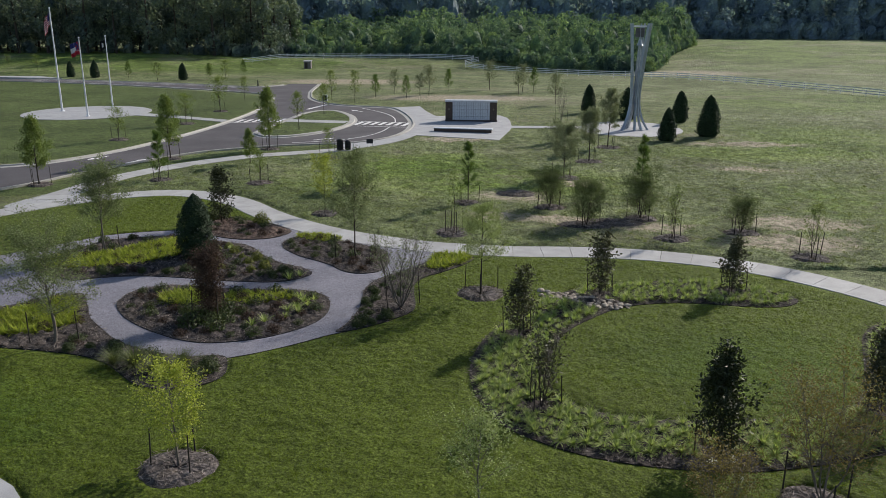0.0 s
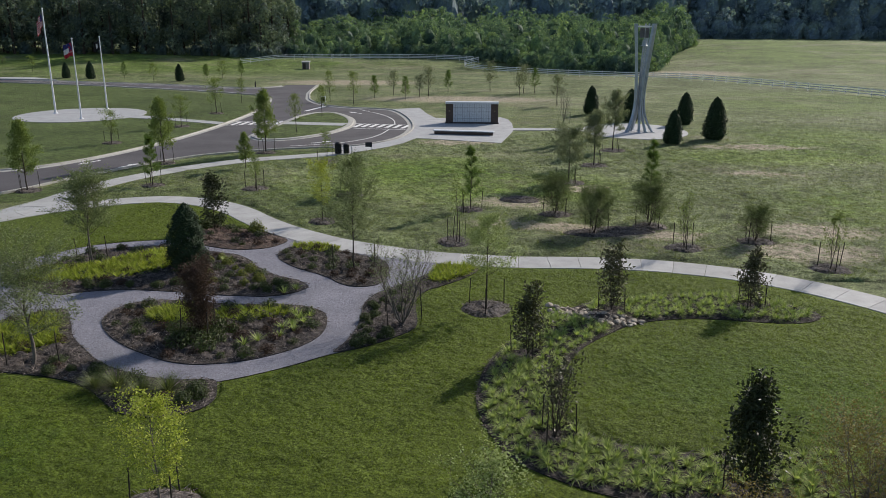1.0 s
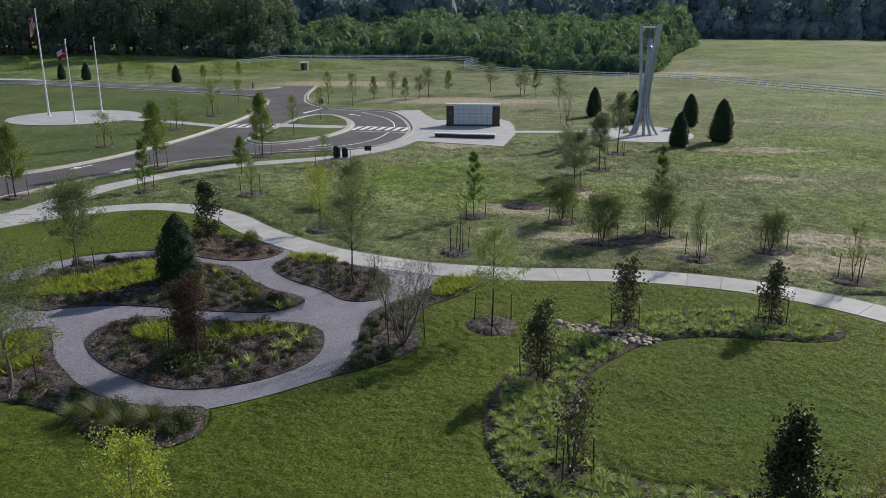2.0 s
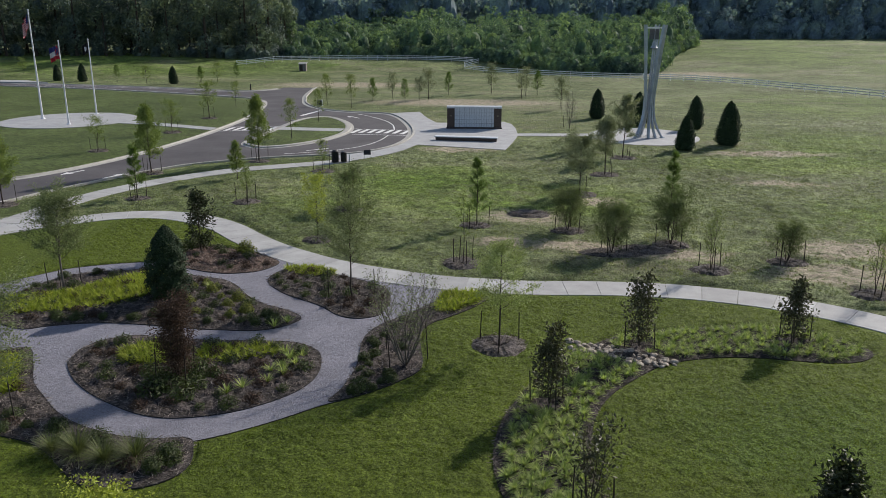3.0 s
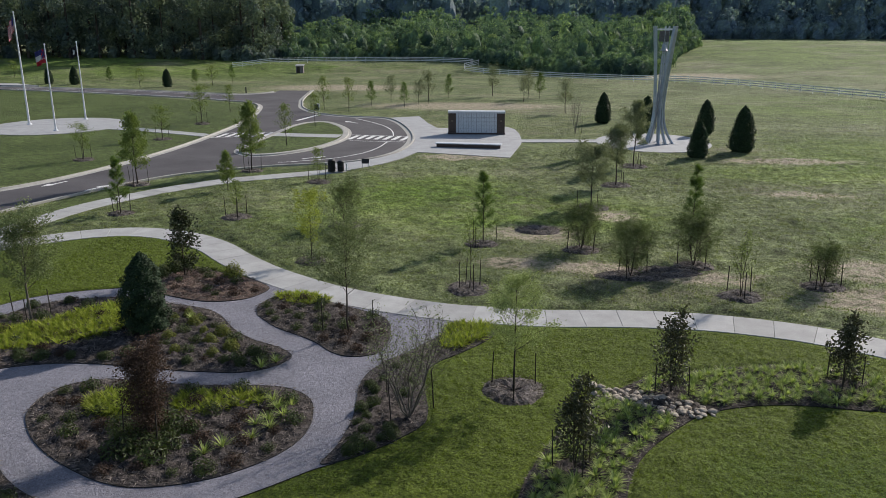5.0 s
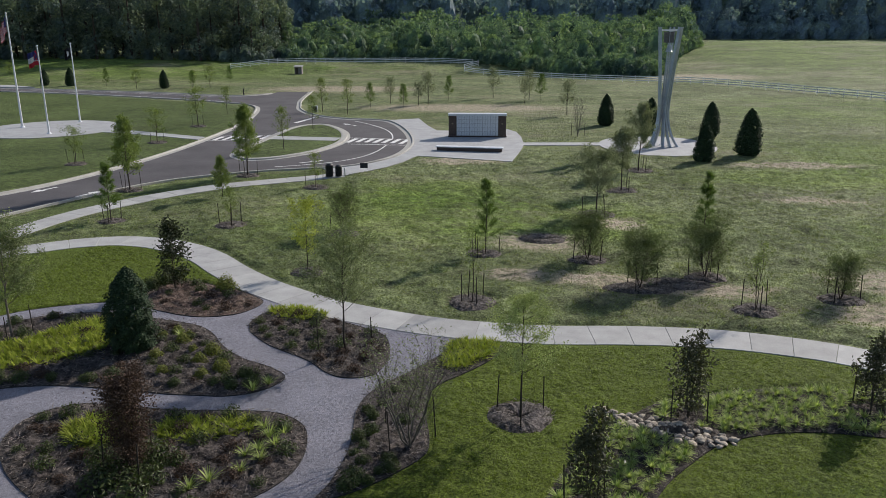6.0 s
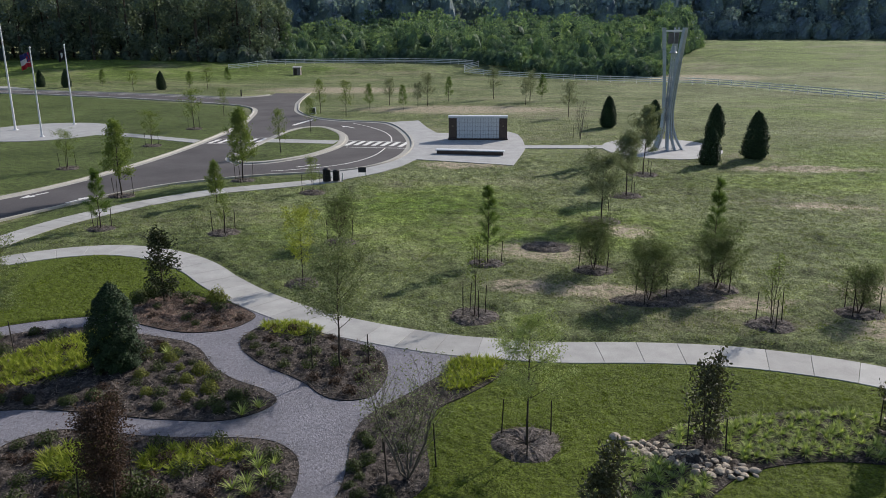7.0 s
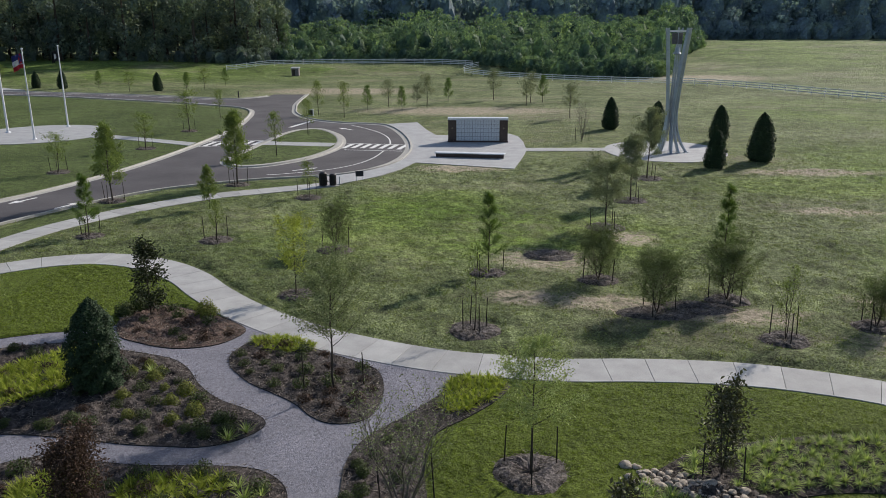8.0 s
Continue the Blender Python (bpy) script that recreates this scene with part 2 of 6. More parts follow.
M["turf_blade"] = leafy("turf_blade", (0.085, 0.12, 0.010), (0.185, 0.235, 0.03), 0.75, 0.45, 0.1)
M["meadow_blade"] = leafy("meadow_blade", (0.115, 0.155, 0.05), (0.27, 0.31, 0.125), 0.85, 0.4, 0.1)
M["strap_lime"] = leafy("lime_strap_leaf", (0.165, 0.22, 0.028), (0.38, 0.42, 0.078), 0.7, 0.45, 0.12)
M["plume"] = leafy("grass_blade", (0.075, 0.10, 0.035), (0.16, 0.18, 0.075), 0.6, 0.35)
M["shrub"] = leafy("shrub_leaf", (0.035, 0.055, 0.018), (0.09, 0.115, 0.038), 0.5, 0.25)
M["shrub_gold"] = leafy("gold_shrub_leaf", (0.10, 0.12, 0.022), (0.23, 0.245, 0.06), 0.6, 0.3)
# distance haze is mixed into both woods' leaf colours as blue-grey
M["woods_light_haze"] = leafy("young_woods_haze_leaf", (0.105, 0.165, 0.118), (0.19, 0.27, 0.18), 0.7, 0.4, 0.2, 1.0)
M["woods_dark_haze"] = leafy("old_woods_haze_leaf", (0.10, 0.13, 0.115), (0.17, 0.215, 0.185), 0.7, 0.32, 0.2, 0.8)
# far leaves: aerial haze painted in, paler and bluer than the foliage
M["woods_far_haze"] = leafy("far_woods_haze_leaf", (0.17, 0.235, 0.29), (0.235, 0.31, 0.37), 0.75, 0.32, 0.2, 0.6)
M["straw"] = leafy("straw_needle", (0.085, 0.07, 0.062), (0.33, 0.285, 0.26), 0.85, 0.15)
M["blossom"] = leafy("white_blossom", (0.55, 0.53, 0.48), (0.75, 0.73, 0.68), 0.7, 0.3)

# ---- makers ----


def step(a, b, v):
    v = min(1.0, max(0.0, (v - a) / (b - a)))
    return v * v * (3 - 2 * v)


def terrain(x, y):
    """Height of the ground: level near by, a mound to the north-west, a bank under the fence, a hill field to the north-east, wooded hills far off."""
    z = 5.1 * step(170, 300, y) * step(15, 65, x - 0.10 * (y - 150))
    west_part = 1 - step(-105, -45, x)
    z += 3.1 * step(158, 205, y) * west_part
    z += 1.75 * step(198, 212, y) * (1 - west_part) * (1 - step(25, 45, x))
    z += 42 * step(420, 760, y) + 30 * step(230, 420, -x) * step(100, 300, y)
    return z


def mesh(name, verts, faces):
    """A mesh of faces that all have as many corners."""
    v = np.asarray(verts, dtype=np.float32)
    f = np.asarray(faces, dtype=np.int32)
    me = bpy.data.meshes.new(name)
    me.vertices.add(len(v))
    me.vertices.foreach_set("co", v.ravel())
    me.loops.add(f.size)
    me.loops.foreach_set("vertex_index", f.ravel())
    me.polygons.add(len(f))
    me.polygons.foreach_set("loop_start", np.arange(0, f.size, f.shape[1], dtype=np.int32))
    me.polygons.foreach_set("use_smooth", np.zeros(len(f), dtype=bool))
    me.update(calc_edges=True)
    return me


def soft_shade(me):
    me.polygons.foreach_set("use_smooth", np.ones(len(me.polygons), dtype=bool))
    return me


def from_bm(name, bm):
    me = bpy.data.meshes.new(name)
    bmesh.ops.recalc_face_normals(bm, faces=bm.faces)
    bm.to_mesh(me)
    bm.free()
    return me


def part(name, data, material, parent=None, label="", m=None):
    """One mesh object, from a mesh or a bmesh, under a thing or a part."""
    me = data if isinstance(data, bpy.types.Mesh) else from_bm(name, data)
    if not me.materials:
        me.materials.append(material)
    ob = new(name, me)
    if parent:
        ob.parent = parent
    if m is not None:
        ob.matrix_basis = m
    return tagged(ob, label) if label else ob


def thing(name, m, label, category, group=""):
    ob = new(name)
    ob.empty_display_size = 0.2
    ob.matrix_basis = m
    return tagged(ob, label, category, group)


def at(x, y, turn=0.0, size=1.0, z=None):
    return pose(x, y, terrain(x, y) if z is None else z, 0, 0, turn) @ Matrix.Diagonal((size, size, size, 1))


def curve(pts, closed=False, n=8):
    """Points along a smooth line through pts (Catmull-Rom)."""
    p = [Vector(q).to_2d() for q in pts]
    out = []
    k = len(p)
    for i in range(k if closed else k - 1):
        if closed:
            a, b, c, d = p[i - 1], p[i], p[(i + 1) % k], p[(i + 2) % k]
        else:
            a, b, c, d = p[max(i - 1, 0)], p[i], p[i + 1], p[min(i + 2, k - 1)]
        for j in range(n):
            t = j / n
            out.append(0.5 * ((2 * b) + (c - a) * t + (2 * a - 5 * b + 4 * c - d) * t * t + (3 * b - a - 3 * c + d) * t ** 3))
    if not closed:
        out.append(p[-1])
    return out


def sheet(outline, z0, z1):
    """A flat slab with that outline: its top at z1, its sides down to z0."""
    bm = bmesh.new()
    top = [bm.verts.new((p[0], p[1], z1)) for p in outline]
    low = [bm.verts.new((p[0], p[1], z0)) for p in outline]
    k = len(outline)
    from mathutils.geometry import tessellate_polygon
    for tri in tessellate_polygon([[Vector((p[0], p[1], 0)) for p in outline]]):
        try:
            bm.faces.new([top[i] for i in tri])
        except ValueError:
            pass
    for i in range(k):
        bm.faces.new((top[i], low[i], low[(i + 1) % k], top[(i + 1) % k]))
    return bm


def normals2(line, closed):
    k = len(line)
    out = []
    for i in range(k):
        a = line[i - 1] if (closed or i > 0) else line[0]
        b = line[(i + 1) % k] if (closed or i < k - 1) else line[-1]
        d = (b - a).normalized()
        out.append(Vector((-d.y, d.x)))
    return out


def sweep(line, profile, closed=False, ground=False):
    """A profile of (offset to the left, height) carried along a plan line."""
    ns = normals2(line, closed)
    v, f = [], []
    m = len(profile)
    for p, n in zip(line, ns):
        base = terrain(p.x, p.y) if ground else 0.0
        v += [(p.x + n.x * o, p.y + n.y * o, base + h) for o, h in profile]
    k = len(line)
    for i in range(k if closed else k - 1):
        a, b = i * m, ((i + 1) % k) * m
        f += [(a + j, b + j, b + j + 1, a + j + 1) for j in range(m - 1)]
    return mesh("sweep", v, f)


def box(bm, size, m=None, bevel=0.0):
    r = bmesh.ops.create_cube(bm, size=1.0, matrix=(m or Matrix()) @ Matrix.Diagonal((*size, 1)))
    if bevel:
        es = list({e for v in r["verts"] for e in v.link_edges})
        bmesh.ops.bevel(bm, geom=es, offset=bevel, segments=2, affect="EDGES", profile=0.6)
    return bm


def block(size, m=None, bevel=0.0):
    return box(bmesh.new(), size, m, bevel)


def rod(r1, r2, h, k=12, m=None, bm=None):
    bm = bm or bmesh.new()
    bmesh.ops.create_cone(bm, cap_ends=True, segments=k, radius1=r1, radius2=r2, depth=h, matrix=(m or Matrix()) @ pose(0, 0, h / 2))
    return bm


def structure(name, data, material, label, category):
    return tagged(part(name, data, material), label, category, kind="structure")


# ---- ground ----
def graded(lo, hi, fine_lo, fine_hi, d):
    vals = list(np.arange(fine_lo, fine_hi + 0.01, d))
    s, q = d, fine_lo
    while q > lo:
        s *= 1.35
        q -= s
        vals.insert(0, q)
    s, q = d, fine_hi
    while q < hi:
        s *= 1.35
        q += s
        vals.append(q)
    return vals


gx, gy = graded(-2500, 2500, -180, 200, 7.0), graded(-2500, 3500, 130, 430, 7.0)
gv = [(x, y, terrain(x, y)) for y in gy for x in gx]
nx = len(gx)
gf = [(j * nx + i, j * nx + i + 1, (j + 1) * nx + i + 1, (j + 1) * nx + i) for j in range(len(gy) - 1) for i in range(nx - 1)]
structure("ground", soft_shade(mesh("ground", gv, gf)), M["meadow"], "rough mown meadow grass with dry straw patches", "ground")

WALK = curve([(21.5, 27.5), (20.0, 30.6), (18.0, 33.6), (15.6, 36.0), (13.1, 37.6), (10.8, 38.45), (8.3, 38.98), (5.2, 39.1), (2.3, 38.98), (-0.15, 39.25), (-1.55, 39.45), (-3.0, 39.85), (-4.5, 40.4),
              (-6.1, 41.1), (-7.6, 41.9), (-9.3, 43.1), (-11.3, 44.75), (-13.35, 46.9), (-14.75, 48.6), (-16.4, 50.1), (-18.0, 51.05), (-19.4, 51.55), (-21.0, 51.75), (-22.55, 51.4), (-24.0, 50.7),
              (-25.8, 49.3), (-27.4, 47.8), (-29.4, 44.9), (-31.2, 41.0), (-32.5, 36.0)], n=8)
WALK2 = curve([(-28.5, 49.0), (-28.2, 52.5), (-27.6, 55.9), (-26.7, 58.6), (-25.4, 61.1), (-23.8, 63.6), (-22.0, 65.7), (-20.0, 67.6), (-17.0, 69.4), (-14.2, 71.0), (-12.2, 72.3)], n=10)

# the lawn round the beds, inside the walk
lawn_line = [p + n * 0.9 for p, n in zip(WALK, normals2(WALK, False))]
lawn_outline = lawn_line + [Vector((-32, 12)), Vector((-12, 2)), Vector((24, 2)), Vector((27, 14))]
structure("lawn", sheet(lawn_outline, 0.0, 0.008), M["lawn"], "lush dark green mown lawn", "lawn")
FLAG_LAWN = curve([(-31.3, 83), (-31.2, 100), (-32.5, 112), (-36, 124), (-45, 131), (-60, 138), (-85, 148), (-120, 150), (-120, 60), (-50, 60), (-40, 62.5), (-35.2, 67), (-32.8, 75)], True, 6)
structure("lawn_north", sheet(FLAG_LAWN, 0.0, 0.008), M["lawn_far"], "green mown lawn round the flag circle", "lawn")
VERGE = curve([(-34, 50), (-31.5, 54.5), (-29.5, 59.5), (-27.2, 64.5), (-24, 68.8), (-18.5, 72.3), (-14.8, 73.4), (-15.5, 71.8), (-20.2, 69.4), (-23.6, 65.8), (-26.4, 60.9), (-28.5, 55.5), (-29.5, 51)], True, 6)
structure("verge", sheet(VERGE, 0.0, 0.008), M["lawn_far"], "green mown verge between road and footpath", "verge")

# ---- roads ----
WEST = [(-60, 54), (-48, 57.5), (-43, 59), (-39, 60.6), (-36.3, 62.6), (-34.5, 65.8), (-33.2, 69.4), (-32.2, 73.5), (-31.3, 79), (-30.7, 85), (-30.4, 92), (-30.4, 100), (-30.9, 107), (-32, 114),
        (-33.2, 120), (-34.8, 125), (-37.2, 128.3), (-40.5, 130.5), (-51, 136.0), (-62.3, 140.9), (-74.7, 145.6), (-90, 150), (-120, 157)]
EAST = [(-60, 41), (-44, 43.5), (-37, 47), (-33.8, 51.2), (-32.2, 54.2), (-31.2, 57.2), (-29.8, 60.6), (-28.3, 64.0), (-26.7, 67.0), (-24.8, 69.5), (-21.8, 71.8), (-18.9, 73.5), (-16.5, 74.4), (-14.3, 75.1),
        (-12.4, 76.1), (-10.6, 78.0), (-9.1, 80.8), (-8.3, 83.8), (-8.0, 87.3), (-8.1, 91), (-8.8, 95.8), (-10, 101), (-11.6, 106), (-13.6, 109.2), (-18.5, 110.7), (-22.1, 113.1), (-25.0, 117.2),
        (-27.2, 122.2), (-28.6, 128), (-29.7, 133), (-30.7, 140), (-31.4, 146), (-32, 151)]
FAR = [(-38.2, 151), (-38.4, 147.5), (-40.2, 144.2), (-44, 142.6), (-55.4, 147.2), (-67, 151), (-79, 154), (-91, 157), (-120, 163)]
west, east, far_edge = curve(WEST, n=5), curve(EAST, n=5), curve(FAR, n=5)
road = structure("road", sheet(east + far_edge + west[::-1], 0.0, 0.022), M["asphalt"], "dark asphalt drive with white markings", "road")
KERB = [(-0.62, 0.024), (-0.45, 0.032), (-0.16, 0.05), (-0.10, 0.16), (0.04, 0.17), (0.10, 0.15), (0.11, -0.02)]
structure("kerb_west", sweep(west, KERB), M["concrete_old"], "pale concrete kerb and gutter beside the drive", "kerb")
structure("kerb_east", sweep(east[::-1], KERB), M["concrete_old"], "pale concrete kerb and gutter beside the drive", "kerb")
structure("kerb_far", sweep(far_edge[5:][::-1], KERB), M["concrete_old"], "pale concrete kerb along the far road", "kerb")
ISLAND = curve([(-24.2, 82), (-23, 79.8), (-21.5, 79.0), (-19.4, 80.1), (-17.1, 83.2), (-15.8, 87), (-15.3, 90.8), (-15.8, 95.3), (-17, 99.4), (-19, 103.2), (-20.7, 104.5), (-22.5, 103.3), (-23.5, 100),
                (-23.8, 95.9), (-24.0, 90.4), (-24.2, 86)], True, 5)
structure("traffic_island", sheet(ISLAND, 0.0, 0.13), M["lawn_far"], "grassy teardrop traffic island", "traffic island")
IKERB = [(-0.35, 0.03), (-0.05, 0.05), (0.0, 0.165), (0.5, 0.17), (0.62, 0.13)]
structure("kerb_island", sweep(ISLAND, IKERB, True), M["concrete_old"], "broad pale concrete kerb round the island", "kerb")
structure("path_island", sheet([(-23.6, 91.5), (-16.2, 90.6), (-16.0, 92.9), (-23.6, 93.9)], 0.1, 0.142), M["concrete"], "short concrete path across the island", "footpath")


def marking(name, outline, label, category="road marking"):
    return tagged(part(name, sheet(outline, 0.02, 0.027), M["paint"], road), label)


def stripe(a, b, w):
    a, b = Vector(a), Vector(b)
    d = (b - a).normalized()
    n = Vector((-d.y, d.x)) * w / 2
    return [a + n, b + n, b - n, a - n]


for i in range(7):
    x = -14.6 + i * 0.93
    y = 92.0 - i * 0.10 - (0.35 if i in (0, 6) else 0)
    marking("crossing_bar", stripe((x - 0.25, y - 1.45), (x + 0.25, y + 1.45), 0.48), "white painted crossing bar")
for i in range(6):
    x = -29.2 + i * 0.95
    marking("crossing_bar", stripe((x - 0.1, 91.2 + 0.22 * i), (x + 0.1, 93.9 + 0.22 * i), 0.45), "white painted crossing bar")
for a, b in (((-15.2, 93.6), (-8.4, 92.6)), ((-14.6, 89.2), (-8.2, 88.5))):
    marking("crossing_edge", stripe(a, b, 0.14), "thin white crossing edge line")
for a, b in (((-29.8, 90.7), (-24.2, 92.2)), ((-29.9, 94.2), (-24.2, 95.4))):
    marking("crossing_edge", stripe(a, b, 0.14), "thin white crossing edge line")
marking("stop_line", stripe((-24.2, 106.2), (-22.9, 112.6), 0.5), "white painted stop line")
lane = curve([(-18.6, 75.8), (-17.5, 76.2), (-14.2, 78.2), (-12.1, 81.0), (-11.0, 84.5), (-10.6, 88.6)], n=8)
lane2 = curve([(-10.5, 93.2), (-11.1, 97), (-12.4, 101), (-14.6, 105), (-17.2, 108.6)], n=8)
for ln in (lane, lane2):
    tagged(part("lane_line", sweep(ln, [(-0.07, 0.026), (0.07, 0.026)]), M["paint"], road), "white painted lane line")
edge_far = curve([(-44, 140.2), (-55.4, 144.8), (-67, 148.6), (-79, 151.4), (-91, 154)], n=6)
edge_near = curve([(-42, 132.8), (-51, 137.8), (-62.3, 142.4), (-74.7, 147.2), (-90, 151.6)], n=6)
for ln in (edge_far, edge_near):
    tagged(part("lane_line", sweep(ln, [(-0.07, 0.026), (0.07, 0.026)]), M["paint"], road), "white painted edge line")


def arrow(x, y, turn, length=3.6):
    m = pose(x, y, 0, 0, 0, turn)
    tip, neck = length / 2, length / 2 - 0.42 * length
    pts = [(-0.1, -tip), (0.1, -tip), (0.1, neck), (0.42, neck), (0, tip), (-0.42, neck), (-0.1, neck)]
    marking("arrow", [(m @ Vector((a, b, 0))).to_2d() for a, b in pts], "white painted lane arrow")


arrow(-33.2, 65.4, 157, 2.3)
arrow(-29.15, 64.2, -23, 2.3)
arrow(-16.0, 78.5, -50, 2.4)
arrow(-17.2, 104.9, 45, 2.8)

# ---- plaza, tower pad, flag circle ----
PLAZA = [(-13.0, 73.4), (-12.2, 71.6), (-10.6, 73.6), (-9.2, 75.6), (-7.9, 78.4), (-6.9, 82.0), (-3.0, 80.8), (1.8, 79.2), (2.5, 83.5), (3.1, 87.6), (3.3, 90.2), (3.2, 95), (2.8, 99.0), (1.9, 101.2),
         (-2.5, 99.6), (-6.2, 99.8), (-7.6, 104.2), (-9.3, 111.4), (-13.6, 109.2), (-11.6, 106), (-10, 101), (-8.8, 95.8), (-8.1, 91), (-8.0, 87.3), (-8.3, 83.8), (-9.1, 80.8), (-10.6, 78.0), (-12.4, 76.1), (-14.3, 75.1)]
plaza = structure("plaza", sheet(PLAZA, 0.0, 0.055), M["concrete"], "pale concrete memorial plaza", "plaza")
structure("path_tower", sheet([(3.1, 88.95), (11.2, 89.3), (11.2, 91.2), (3.1, 90.85)], 0.0, 0.05), M["concrete"], "straight concrete path to the bell tower", "footpath")
structure("tower_pad", sheet([(16.55 + 5.7 * math.cos(a), 89.5 + 6.6 * math.sin(a)) for a in np.linspace(0, 2 * math.pi, 64, endpoint=False)], 0.0, 0.056), M["concrete"],
          "round concrete pad under the bell tower", "plaza")
structure("flag_circle", sheet([(-51.6 + 7.8 * math.cos(a), 99.5 + 8.1 * math.sin(a)) for a in np.linspace(0, 2 * math.pi, 64, endpoint=False)], 0.0, 0.056), M["concrete"],
          "round concrete flag circle in the lawn", "plaza")
structure("path_flags", sheet([(-44.3, 97.0), (-39.8, 95.5), (-34.6, 93.2), (-31.0, 91.4), (-31.0, 93.4), (-35.6, 95.6), (-41.1, 98.2), (-44.3, 99.6)], 0.0, 0.05), M["concrete"],
          "concrete path from drive to flag circle", "footpath")
structure("apron_far", sheet([(-104, 158.6), (-104, 162.2), (-94, 162.0), (-90.2, 159.2), (-86.5, 156.8)], 0.0, 0.3), M["concrete"], "pale concrete apron beside the far road", "apron")
PATH_NEAR = [(-14.0, 18.0), (-12.4, 17.2), (-11.3, 16.6), (-10.8, 16.3), (-10.3, 15.8), (-9.6, 14.6), (-9.2, 12.8), (-11.0, 12.4), (-11.4, 13.8), (-12.0, 14.9), (-14.5, 16.2)]
structure("path_near", sheet(PATH_NEAR, 0.0, 0.05), M["concrete"], "corner of a pale concrete path", "footpath")
structure("path_junction", sheet(curve([(-26.6, 50.6), (-27.2, 52.6), (-27.5, 55.0), (-28.6, 54.6), (-29.4, 51), (-30.2, 47.4), (-29.4, 46.6), (-27.6, 48.8)], True, 6), 0.0, 0.024), M["concrete"],
          "concrete apron where two footpaths meet", "footpath")

# ---- gravel garden ----
GRAVEL = curve([(-18.8, 25.0), (-14.6, 26.6), (-12.7, 25.3), (-10.9, 24.6), (-9.4, 24.3), (-8.0, 24.6), (-6.4, 25.6), (-4.9, 26.9), (-3.6, 28.2), (-2.6, 32.0), (-2.4, 34.6), (-1.7, 37.2), (-1.4, 38.5), (-4.2, 39.3),
                (-6.9, 40.6), (-8.9, 41.9), (-10.6, 43.0), (-12.0, 43.5), (-15.0, 42.7), (-16.8, 41.85), (-18.4, 41.35), (-20.1, 40.5), (-21.2, 39.3), (-22.4, 37.6), (-24.0, 35.5), (-23.5, 31.0), (-21.0, 26.5)], True, 6)
structure("gravel_path", sheet(GRAVEL, 0.0, 0.016), M["gravel"], "grey crushed gravel garden path", "gravel path")
structure("gravel_edging", sweep(GRAVEL, [(-0.008, 0.0), (-0.008, 0.03), (0.008, 0.03), (0.008, 0.0)], True), M["edging"], "thin dark steel edging round the gravel", "edging")

